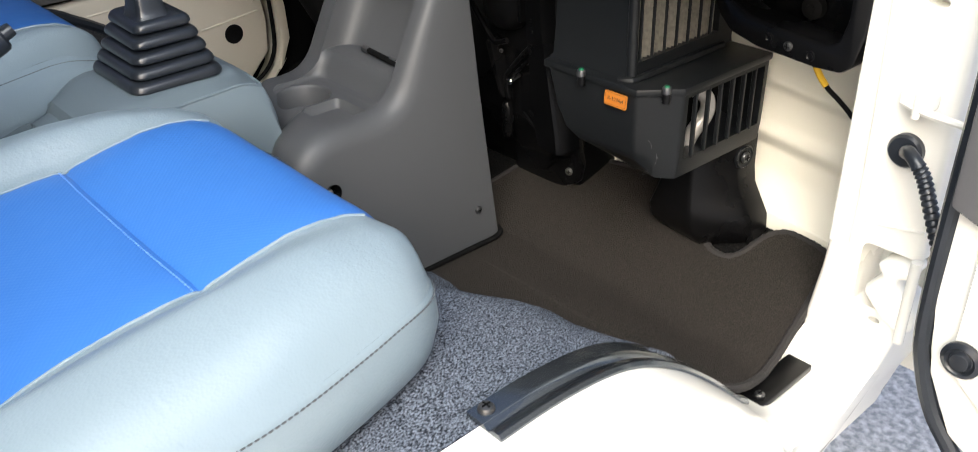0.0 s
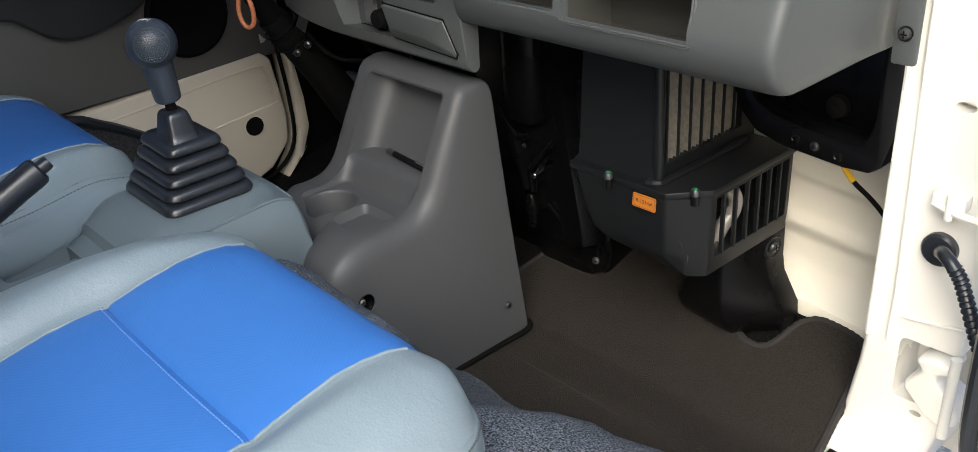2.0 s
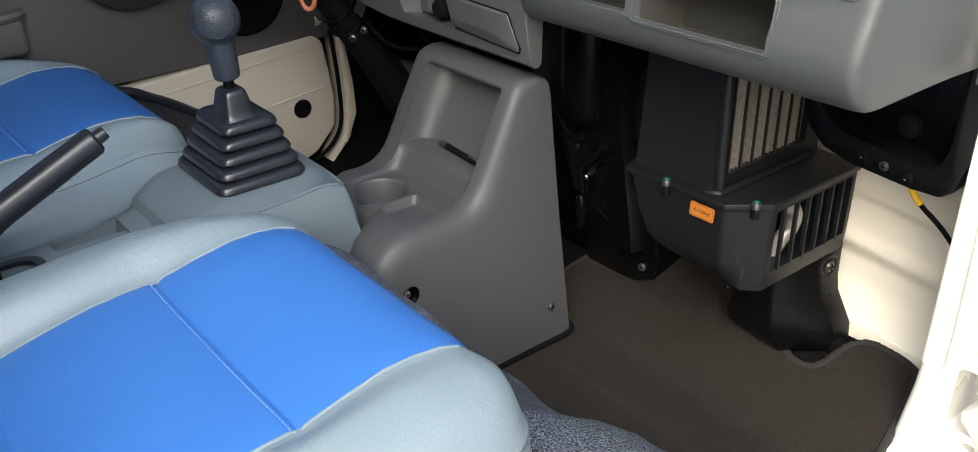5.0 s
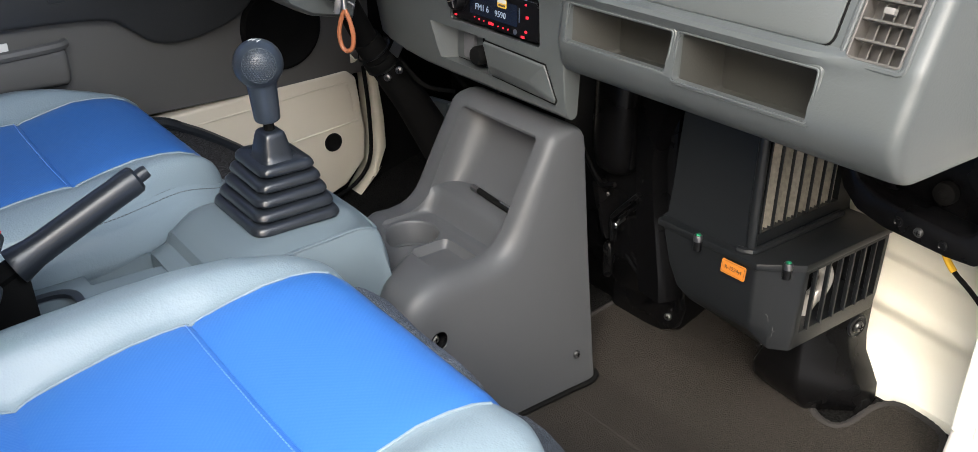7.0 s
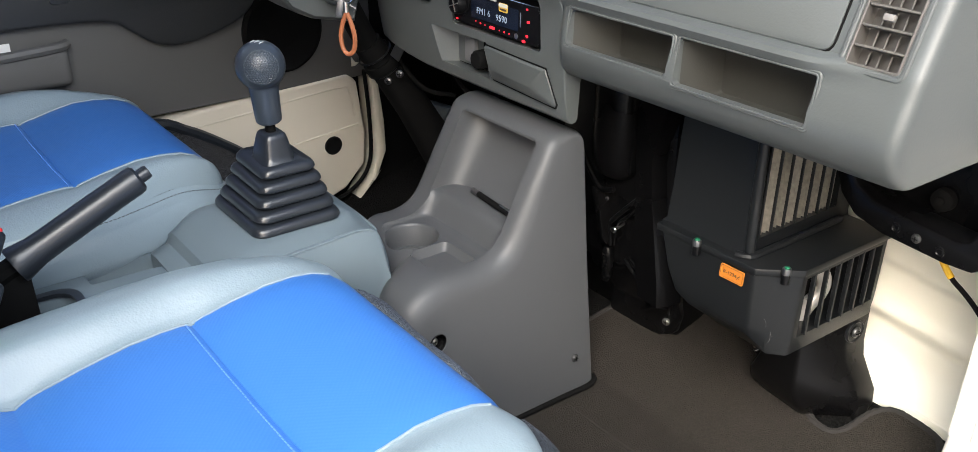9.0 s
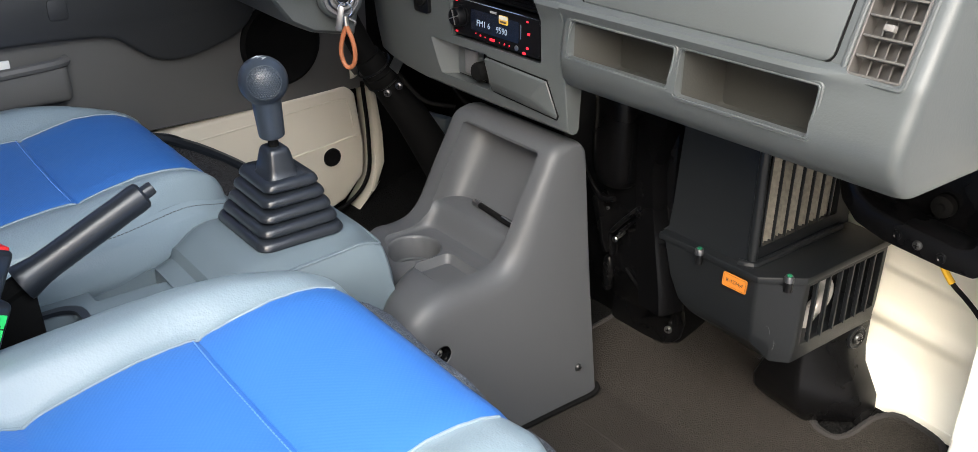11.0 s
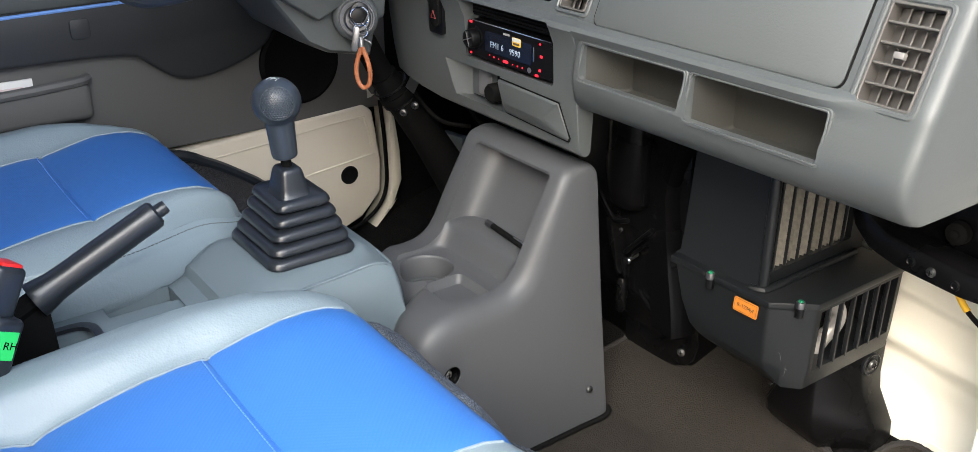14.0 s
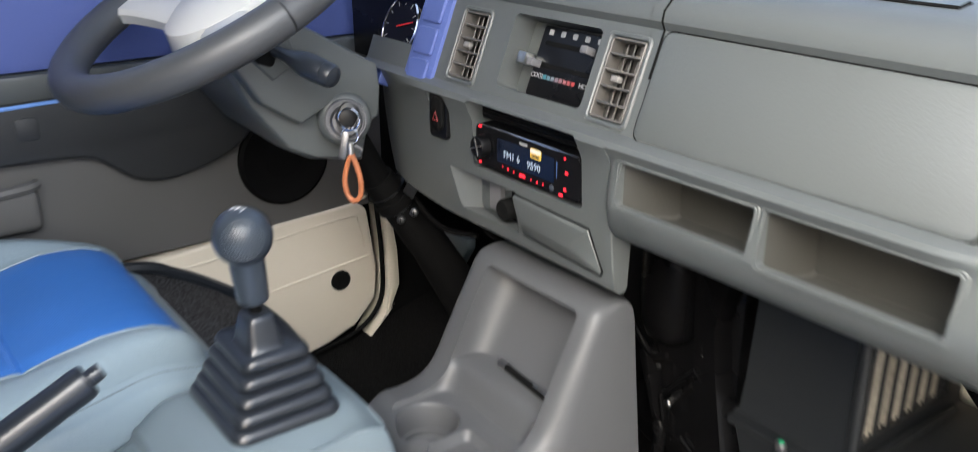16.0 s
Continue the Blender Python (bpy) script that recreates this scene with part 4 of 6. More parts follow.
def slope(x, z):
    """A frame on the sloping upper face: x to the right, y up the slope, z out of it."""
    o = Vector((x, 0.884 + (z - 1.04) * 0.4, z))
    up = Vector((0, 0.3714, 0.9285))
    out = Vector((0, -0.9285, 0.3714))
    m = Matrix.Identity(4)
    for i in range(3):
        m[i][0], m[i][1], m[i][2], m[i][3] = (1, 0, 0)[i], up[i], out[i], o[i]
    return m


def upright(x, z, y=0.879):
    """The same on the upright face of the middle."""
    return Matrix(((1, 0, 0, x), (0, 0, -1, y), (0, 1, 0, z), (0, 0, 0, 1)))


def slab(bm, w, h, r, z0, z1, m, bevel=0.0, n=5):
    """A rounded plate in a frame m."""
    k = bmesh.new()
    prism(k, rounded(w, h, r, n), "z", z0, z1, bevel)
    k.transform(m)
    me = bpy.data.meshes.new("t")
    k.to_mesh(me)
    k.free()
    bm.from_mesh(me)
    bpy.data.meshes.remove(me)
    return bm


def hoop(bm, w, h, r, wall, z0, z1, m, n=5):
    """A rounded frame with an opening."""
    a, b = rounded(w, h, r, n), rounded(w - 2 * wall, h - 2 * wall, max(0.001, r - wall), n)
    e = wall * 0.25
    a2, b2 = rounded(w - 2 * e, h - 2 * e, max(0.001, r - e), n), rounded(w - 2 * wall + 2 * e, h - 2 * wall + 2 * e, max(0.001, r - wall + e), n)
    R4 = [[m @ Vector((u, v, z)) for u, v in ring] for ring, z in ((a, z0), (a, z1 - e), (a2, z1), (b2, z1), (b, z1 - e), (b, z0))]
    vr = [[bm.verts.new(p) for p in r] for r in R4]
    fs = []
    k = len(a)
    for s, t in zip(vr, vr[1:] + vr[:1]):
        for i in range(k):
            fs.append(bm.faces.new((s[i], s[(i + 1) % k], t[(i + 1) % k], t[i])))
    bmesh.ops.recalc_face_normals(bm, faces=fs)
    return bm


TOP = [(.884, 1.038), (.905, 1.0905), (.919, 1.1265), (.922, 1.134), (.918, 1.142), (.920, 1.152), (.932, 1.164), (.955, 1.1725), (1.00, 1.1755), (1.10, 1.1775), (1.35, 1.180), (1.35, 1.02)]
LOW = [(.96, .931), (.905, .931), (.891, .9315), (.885, .9335), (.874, .945), (.867, .958), (.863, .972), (.864, .985), (.870, 1.010), (.872, 1.018), (.868, 1.024), (.866, 1.029), (.869, 1.0335), (.876, 1.036)]
PROF = LOW + TOP
rings = []
for x, off in ((-0.6125, 0), (-0.6110, 0), (-0.6085, 0), (-0.6045, 0), (-0.600, 0), (-0.595, 0), (-0.50, 0), (-0.40, 0), (-0.30, 0), (-0.28, 0), (-0.26, 0), (-0.24, 0), (-0.22, 0), (-0.195, 0), (-0.189, 0.0002), (-0.1845, 0.0012), (-0.1810, 0.0032), (-0.1786, 0.0062), (-0.1772, 0.0105), (-0.1765, 0.0165), (-0.174, 0.035), (-0.171, 0.06), (-0.165, 0.105), (-0.158, 0.14)):
    fade = 0.92 * ease((x + 0.30) / 0.09)
    ring = []
    for y, z in PROF:
        if 0.94 < z < 1.016:
            y += max(0.0, 0.8785 - y) * (1 - math.sqrt(max(0.0, 1 - (min(0.0, x + 0.595) / 0.0175) ** 2)))
        if 1.005 < z < 1.039 and y < 0.89:
            y += fade * (0.8655 + (z - 0.985) * 0.35 - y)
        ring.append((x, y + off * max(0.0, 1 - max(0.0, y - 0.93) / 0.3), z + (off * 0.09 if z < 0.96 else 0)))
    rings.append(ring)
bm = bmesh.new()
loft(bm, rings)
fas = part("passenger_fascia", bm, M_grey, dash)


def face_box(x0, x1, z0, z1, depth, r=0.008, m=None):
    c = bmesh.new()
    slab(c, x1 - x0, z1 - z0, r, -depth, 0.05, m)
    return c


def pocket(x0, x1, z0, z1, b0, b1, zf):
    """The hollow of a dash pocket: a mouth, slanting sides and a sunken floor."""
    c = bmesh.new()
    sec = ((0.82, x0, x1, z0, z1), (0.872, x0, x1, z0, z1), (0.8745, x0, x1, zf + 0.004, z1), (0.920, b0 - 0.002, b1 + 0.002, zf + 0.001, z1 - 0.002), (0.926, b0, b1, zf + 0.004, z1 - 0.004))
    return loft(c, [[((a + b) / 2 + u, y, (l + h) / 2 + v) for u, v in rounded(b - a, h - l, 0.005, 5)] for y, a, b, l, h in sec])


VR = dict(x=-0.2255, z=1.074, w=0.052, h=0.090)
cut(fas,
    pocket(-0.592, -0.439, 0.976, 1.016, -0.565, -0.452, 0.955),
    pocket(-0.428, -0.2685, 0.971, 1.0175, -0.413, -0.283, 0.950),
    face_box(0, VR["w"], 0, VR["h"], 0.035, 0.007, slope(VR["x"], VR["z"])))
# frame round the two pockets, and dark skins added inside for their shade
for xc, w, zc, h in ((-0.5155, 0.163, 0.9960, 0.050), (-0.3483, 0.169, 0.9942, 0.056)):
    bm = bmesh.new()
    fm = upright(xc, zc, 0.8675) @ pose(0, 0, 0, -8)
    hoop(bm, w + 0.001, h + 0.001, 0.006, 0.0036, -0.006, 0.0004, fm)
    hoop(bm, w - 0.004, h - 0.004, 0.004, 0.0018, -0.006, 0.0016, fm)
    part("pocket_frame", bm, M_grey, dash)
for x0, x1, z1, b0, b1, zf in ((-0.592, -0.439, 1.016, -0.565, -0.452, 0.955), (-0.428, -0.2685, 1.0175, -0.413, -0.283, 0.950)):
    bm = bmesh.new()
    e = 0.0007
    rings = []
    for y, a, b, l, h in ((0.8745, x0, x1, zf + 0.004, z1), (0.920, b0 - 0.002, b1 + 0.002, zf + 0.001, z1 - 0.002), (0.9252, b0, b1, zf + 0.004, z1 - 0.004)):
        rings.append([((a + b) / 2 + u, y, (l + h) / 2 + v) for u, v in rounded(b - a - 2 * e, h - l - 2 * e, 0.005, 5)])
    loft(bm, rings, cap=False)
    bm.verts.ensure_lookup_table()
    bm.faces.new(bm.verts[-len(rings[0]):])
    part("pocket_shade_skin", bm, M_pocket_shade, dash)

# glove box lid
bm = bmesh.new()
slab(bm, 0.325, 0.1035, 0.010, -0.004, 0.0018, slope(-0.430, 1.0855), 0.0012)
part("glove_box_lid", bm, M_grey, dash)
bm = bmesh.new()
hoop(bm, 0.329, 0.1075, 0.012, 0.0022, -0.003, 0.0006, slope(-0.430, 1.0855))
part("lid_gap", bm, M_blackm, dash)


def vent(x, z, w, h, rows=5, cols=5):
    """A swivelling air vent: frame, cross bars, upright fins and a tab."""
    m = slope(x, z)
    bm = bmesh.new()
    hoop(bm, w + 0.013, h + 0.012, 0.008, 0.005, -0.004, 0.0016, m)
    part("vent_surround", bm, M_grey, dash)
    bm = bmesh.new()
    hoop(bm, w, h, 0.004, 0.0024, -0.030, 0.0012, m)
    v = part("air_vent", bm, M_vent, dash)
    bm = bmesh.new()
    slab(bm, w, h, 0.004, -0.033, -0.031, m)
    part("backing", bm, M_blackm, v)
    for i in range(1, rows):
        y = -h / 2 + h * i / rows
        bm = bmesh.new()
        box(bm, -w / 2 + 0.003, w / 2 - 0.003, y - 0.0012, y + 0.0012, -0.010, 0.0005, 0.0006, 1, m)
        part("bar", bm, M_vent, v)
    for j in range(cols):
        xx = -w / 2 + w * (j + 0.5) / cols + 0.002
        bm = bmesh.new()
        box(bm, -0.0009, 0.0009, -h / 2 + 0.003, h / 2 - 0.003, -0.0095, 0.0095, 0.0004, 1, m @ pose(xx, 0, -0.015, 0, 56, 0))
        part("fin", bm, M_vent, v)
    bm = bmesh.new()
    box(bm, -0.005, 0.005, -0.003, 0.003, -0.002, 0.005, 0.001, 2, m)
    part("tab", bm, mat("light_tab", (0.15, 0.142, 0.132), 0.5), v)
    return v


vent(VR["x"], VR["z"], VR["w"], VR["h"])

# middle and driver's part
CEN = [(.96, .946), (.907, .942), (.9045, .872), (.9015, .8675), (.896, .8665), (.889, .872), (.884, .90), (.880, .935), (.878, .97), (.876, 1.005), (.870, 1.018), (.866, 1.027), (.869, 1.0335), (.876, 1.036)] + TOP
rings = []
for x, oy, oz in ((-1.09, 0.03, 0.018), (-1.06, 0.015, 0.012), (-1.02, 0.006, 0.008), (-0.98, 0.0, 0.006), (-0.92, -0.002, 0.002), (-0.86, 0, 0), (-0.75, 0, 0), (-0.634, 0, 0), (-0.6135, 0.0, 0), (-0.6115, 0.0006, 0), (-0.6105, 0.002, 0)):
    rings.append([(x, y + oy * (1 if z < 1.03 else 0), z + (oz if z < 0.95 else 0)) for y, z in CEN])
bm = bmesh.new()
loft(bm, rings)
cen = part("centre_fascia", bm, M_grey, dash)
cut(cen,
    face_box(0, 0.186, 0, 0.080, 0.06, 0.006, upright(-0.746, 0.990)),
    loft(bmesh.new(), [[(a, y, 0.888), (-0.763, y, 0.888), (-0.763, y, 0.9385), (a - 0.010 * k, y, 0.9385)] for y, a, k in ((0.84, -0.905, 2), (0.878, -0.880, 1), (0.9095, -0.852, 0), (0.913, -0.850, 0))]),
    face_box(0, 0.036, 0, 0.052, 0.02, 0.006, upright(-0.902, 1.000)),
    face_box(0, 0.138, 0, 0.082, 0.035, 0.006, slope(-0.742, 1.0875)),
    face_box(0, 0.048, 0, 0.082, 0.035, 0.006, slope(-0.634, 1.084)),
    face_box(0, 0.048, 0, 0.080, 0.035, 0.006, slope(-0.878, 1.082)),
    face_box(0, 0.40, 0, 0.2, 0.10, 0.01, slope(-1.155, 1.16)))
vent(-0.634, 1.084, 0.046, 0.080)
vent(-0.878, 1.082, 0.046, 0.078)
# ashtray
bm = bmesh.new()
loft(bm, [[(x, y + (0.933 - z) * 0.115, z) for x, z in ring] for y, ring in (
    (0.888, [(-0.764, 0.935), (-0.643, 0.931), (-0.6265, 0.890), (-0.629, 0.885), (-0.754, 0.891)]),
    (0.8785, [(-0.764, 0.935), (-0.643, 0.931), (-0.6265, 0.890), (-0.629, 0.885), (-0.754, 0.891)]),
    (0.8745, [(-0.762, 0.9335), (-0.6455, 0.9295), (-0.6700, 0.9055), (-0.675, 0.9025), (-0.755, 0.9055)]))])
bmesh.ops.bevel(bm, geom=bm.edges[:], offset=0.0010, segments=2, affect="EDGES", profile=0.5)
part("ashtray", bm, M_grey, dash)
bm = bmesh.new()
loft(bm, [[(x, y + (0.933 - z) * 0.115, z) for x, z in ((-0.764, 0.9368), (-0.6423, 0.9330), (-0.6248, 0.8895), (-0.6285, 0.8832), (-0.7535, 0.8893))] for y in (0.8895, 0.8793)])
part("ashtray_gap", bm, M_blackm, dash)
bm = bmesh.new()
slab(bm, 0.090, 0.045, 0.006, -0.030, -0.022, upright(-0.809, 0.9135))
rec = part("socket_panel", bm, M_grey, dash)
bm = bmesh.new()
slab(bm, 0.026, 0.042, 0.004, -0.022, -0.0195, upright(-0.780, 0.9135))
part("socket_plate", bm, M_blackm, rec)
bm = bmesh.new()
lathe(bm, [(0.013, -0.026), (0.013, -0.006), (0.011, -0.003), (0.001, -0.002)], 20, upright(-0.790, 0.908))
part("cigarette_lighter", bm, M_blackm, rec)
bm = bmesh.new()
slab(bm, 0.022, 0.034, 0.003, -0.026, -0.016, upright(-0.820, 0.914), 0.001)
part("blank_switch", bm, M_greyd, rec)
# hazard switch
bm = bmesh.new()
slab(bm, 0.036, 0.058, 0.005, -0.018, 0.002, upright(-0.902, 1.000) @ pose(0, 0, 0.006), 0.001)
hz = part("hazard_switch", bm, M_black, dash)
bm = bmesh.new()
slab(bm, 0.022, 0.042, 0.0105, 0.001, 0.007, upright(-0.899, 1.002) @ pose(0, 0, 0.006), 0.002, n=7)
part("rocker", bm, M_blackm, hz)
bm = bmesh.new()
tri = [upright(-0.902, 1.000) @ Vector(p) for p in ((-0.003, -0.006, 0.0134), (0.008, -0.006, 0.0134), (0.0025, 0.004, 0.0134))]
tube(bm, tri + tri[:2], 0.0008, 6)
part("triangle", bm, mat("dim_red", (0.13, 0.008, 0.008), 0.5), hz)
# heater controls
hm = slope(-0.742, 1.0875)
bm = bmesh.new()
slab(bm, 0.136, 0.080, 0.005, -0.034, -0.030, hm)
part("heater_recess", bm, M_grey, dash)
bm = bmesh.new()
slab(bm, 0.104, 0.078, 0.003, -0.030, -0.018, hm @ pose(0.014, -0.002, 0), 0.0015)
heat = part("heater_panel", bm, M_black, dash)
for i, y in enumerate((0.018, -0.006)):
    bm = bmesh.new()
    slab(bm, 0.085, 0.005, 0.002, -0.0182, -0.0172, hm @ pose(0.014, y, 0))
    part("slot", bm, M_blackm, heat)
    bm = bmesh.new()
    box(bm, -0.005, 0.005, -0.004, 0.004, -0.018, -0.004, 0.001, 2, hm @ pose(-0.03 + 0.075 * (i == 0), y, 0))
    part("slider", bm, M_greyd, heat)
bm = bmesh.new()
box(bm, -0.007, 0.007, -0.006, 0.006, -0.020, -0.004, 0.001, 2, hm @ pose(-0.045, -0.004, 0))
part("lever_tab", bm, M_steel, heat)
for i in range(5):
    bm = bmesh.new()
    slab(bm, 0.007, 0.006, 0.001, -0.0181, -0.0176, hm @ pose(-0.024 + 0.019 * i, 0.030, 0))
    part("icon", bm, mat("pale_print", (0.22, 0.22, 0.22), 0.6), heat)
for i in range(8):
    f = i / 7
    bm = bmesh.new()
    slab(bm, 0.005, 0.0045, 0.0008, -0.0181, -0.0176, hm @ pose(-0.014 + 0.0065 * i, -0.018, 0))
    part("temperature_mark", bm, mat("temperature_print", (0.03 + 0.22 * f, 0.14 - 0.11 * f, 0.17 - 0.14 * f), 0.6), heat)
M_print = mat("white_print", (0.26, 0.26, 0.26), 0.6)
text_mesh("cool_print", "COOL", 0.0075, hm @ pose(-0.026, -0.018, -0.0175), M_print, heat)
text_mesh("hot_print", "HOT", 0.0075, hm @ pose(0.049, -0.018, -0.0175), M_print, heat)
# seam beside the lid, running on over the dash top
bm = bmesh.new()
tube(bm, [(-0.5960, y - 0.0006, z + 0.0002) for y, z in TOP[1:8]] + [(-0.5960, y, z + 0.0003) for y, z in TOP[8:11]], 0.0010, 6)
part("seam", bm, M_blackm, dash)
# handle slot on the dash top
bm = bmesh.new()
tube(bm, [(-0.47, 0.985, 1.1752), (-0.36, 0.985, 1.1752), (-0.365, 1.01, 1.1762)], 0.002, 6)
part("top_slot", bm, M_blackm, dash)
# flange bolted to the pillar
bm = bmesh.new()
box(bm, -0.148, -0.124, 1.020, 1.0285, 0.935, 1.10, 0.003)
part("end_flange", bm, M_grey, dash)
screw(dash, (-0.136, 1.0195, 0.966), (0, -1, 0), 0.0062, M_dsteel, 1.2)

# ---- instrument cluster ----
ins = thing("instrument_cluster", "instrument cluster with dials and a blue surround", "instrument cluster")
bm = bmesh.new()
box(bm, -1.31, -0.955, 0.985, 0.99, 1.0, 1.19)
part("back_plate", bm, M_black, ins)
m0 = slope(-0.958, 1.075)
bm = bmesh.new()
slab(bm, 0.060, 0.125, 0.006, -0.01, 0.004, m0, 0.002)
bz = part("blue_bezel", bm, M_bezel, ins)
for i in range(3):
    bm = bmesh.new()
    slab(bm, 0.040, 0.034, 0.004, 0.003, 0.008, m0 @ pose(0.0, -0.040 + 0.040 * i, 0), 0.0025)
    part("switch", bm, M_bezel, bz)
bm = bmesh.new()
slab(bm, 0.22, 0.024, 0.004, -0.02, 0.003, slope(-1.15, 1.022), 0.002)
part("lower_bezel", bm, M_bezel, ins)
for x, r in ((-1.05, 0.040), (-1.15, 0.045)):
    m = slope(x, 1.09) @ pose(0, 0, -0.075)
    bm = bmesh.new()
    lathe(bm, [(r, -0.002), (r, 0.001), (r - 0.003, 0.002), (r - 0.004, -0.001)], 36, m)
    dl = part("dial", bm, M_chrome, ins)
    bm = bmesh.new()
    lathe(bm, [(r - 0.004, -0.001), (r - 0.004, 0.0002), (0.001, 0.0002)], 36, m)
    part("dial_face", bm, M_black, dl)
    for k in range(9):
        a = radians(-210 + 30 * k)
        bm = bmesh.new()
        box(bm, r * 0.68, r * 0.84, -0.0008, 0.0008, 0.0005, 0.001, 0, 1, m @ pose(0, 0, 0, 0, 0, -math.degrees(a)))
        part("tick", bm, M_print, dl)
    bm = bmesh.new()
    box(bm, -0.006, r * 0.75, -0.001, 0.001, 0.002, 0.003, 0, 1, m @ pose(0, 0, 0, 0, 0, 15))
    part("needle", bm, M_red, dl)
bm = bmesh.new()
slab(bm, 0.026, 0.014, 0.001, -0.066, -0.064, slope(-1.015, 1.055))
part("green_display", bm, mat("green_display", (0.05, 0.5, 0.1), 0.4, emit=(0.1, 1.0, 0.15, 0.4)), ins)

# ---- radio ----
rad = thing("car_radio", "black car radio with lit display and red buttons", "car radio")
M_radio = mat("radio_black", (0.0026, 0.0026, 0.003), 0.42, bump=FINE, var=0.1, spec=0.14)
rm = upright(-0.746, 0.9787, 0.8825)
bm = bmesh.new()
slab(bm, 0.180, 0.0485, 0.006, -0.045, 0.004, rm, 0.0025)
part("body", bm, M_radio, rad)
bm = bmesh.new()
slab(bm, 0.186, 0.022, 0.003, -0.04, -0.008, rm @ pose(0, 0.039, 0), 0.001)
sl = part("slot_cover", bm, M_radio, rad)
for i in range(4):
    bm = bmesh.new()
    box(bm, -0.09, 0.09, -0.0008, 0.0008, -0.0085, -0.006, 0.0004, 1, rm @ pose(0, 0.032 + 0.0045 * i, 0))
    part("rib", bm, M_blackm, sl)
bm = bmesh.new()
tube(bm, [rm @ Vector((-0.086, 0.0240, 0.002)), rm @ Vector((0.086, 0.0240, 0.002))], 0.0006, 6)
part("chrome_line", bm, M_chrome, rad)
bm = bmesh.new()
slab(bm, 0.098, 0.027, 0.002, 0.003, 0.0046, rm @ pose(0.001, 0.002, 0))
scr = part("display", bm, mat("display_glass", (0.003, 0.004, 0.008), 0.2, emit=(0.04, 0.07, 0.16, 0.016)), rad, "dark blue display")
M_lcd = mat("lcd_text", (0.22, 0.27, 0.33), 0.5, emit=(0.55, 0.72, 0.95, 0.05))
text_mesh("station_text", "FM1 6", 0.0115, rm @ pose(-0.0215, -0.001, 0.0049), M_lcd, scr)
text_mesh("frequency_text", "9590", 0.0115, rm @ pose(0.0165, -0.0025, 0.0049), M_lcd, scr)
bm = bmesh.new()
lathe(bm, [(0.0155, 0.004), (0.0155, 0.006), (0.013, 0.0065), (0.0125, 0.016), (0.0115, 0.018), (0.001, 0.0182)], 28, rm @ pose(-0.069, 0.002, 0))
kn_ = part("volume_knob", bm, M_radio, rad)
for a in (0, 90):
    bm = bmesh.new()
    box(bm, -0.010, 0.010, -0.0006, 0.0006, 0.0181, 0.0188, 0, 1, rm @ pose(-0.069, 0.002, 0, 0, 0, a + 20))
    part("knob_ridge", bm, M_steel, kn_)
M_glow = mat("red_key_light", (0.5, 0.01, 0.02), 0.4, emit=(1.0, 0.03, 0.05, 0.38))
for x, y, w, h in ((-0.080, 0.022, 0.007, 0.0035), (-0.080, -0.020, 0.006, 0.003), (-0.003, -0.0175, 0.013, 0.0045), (-0.028, -0.0165, 0.003, 0.003), (-0.038, -0.0155, 0.002, 0.002), (-0.018, -0.017, 0.002, 0.002), (0.012, -0.018, 0.002, 0.002), (0.022, -0.018, 0.0025, 0.003), (0.032, -0.018, 0.002, 0.003), (0.066, 0.019, 0.004, 0.003), (0.069, 0.004, 0.006, 0.004), (0.067, -0.014, 0.005, 0.004), (0.061, -0.0215, 0.008, 0.004)):
    bm = bmesh.new()
    w, h = w * 0.8, h * 0.8
    slab(bm, w, h, min(w, h) * 0.3, 0.0035, 0.0048, rm @ pose(x, y, 0), n=3)
    part("lit_key", bm, M_glow, rad)
bm = bmesh.new()
slab(bm, 0.0016, 0.018, 0.0005, 0.003, 0.0046, rm @ pose(0.054, 0.004, 0), n=3)
part("silver_bar", bm, M_chrome, rad)
bm = bmesh.new()
lathe(bm, [(0.0035, 0.003), (0.0035, 0.0048), (0.002, 0.005)], 14, rm @ pose(0.046, -0.018, 0))
part("jack_socket", bm, M_steel, rad)
bm = bmesh.new()
slab(bm, 0.018, 0.011, 0.002, 0.0046, 0.0052, rm @ pose(0.020, 0.0125, 0), n=3)
stk = part("sticker", bm, mat("sticker", (0.55, 0.34, 0.04), 0.5), rad, "yellow and white sticker")
bm = bmesh.new()
slab(bm, 0.017, 0.0045, 0.001, 0.0051, 0.0055, rm @ pose(0.020, 0.0152, 0), n=3)
part("sticker_band", bm, mat("sticker_white", (0.5, 0.5, 0.48), 0.5), stk)
bm = bmesh.new()
slab(bm, 0.013, 0.0025, 0.0005, 0.0051, 0.0055, rm @ pose(0.020, 0.0100, 0), n=3)
part("sticker_print", bm, M_ink, stk)
bm = bmesh.new()
slab(bm, 0.013, 0.0028, 0.0005, 0.0046, 0.0050, rm @ pose(-0.001, 0.0185, 0), n=3)
part("maker_mark", bm, M_print, rad)

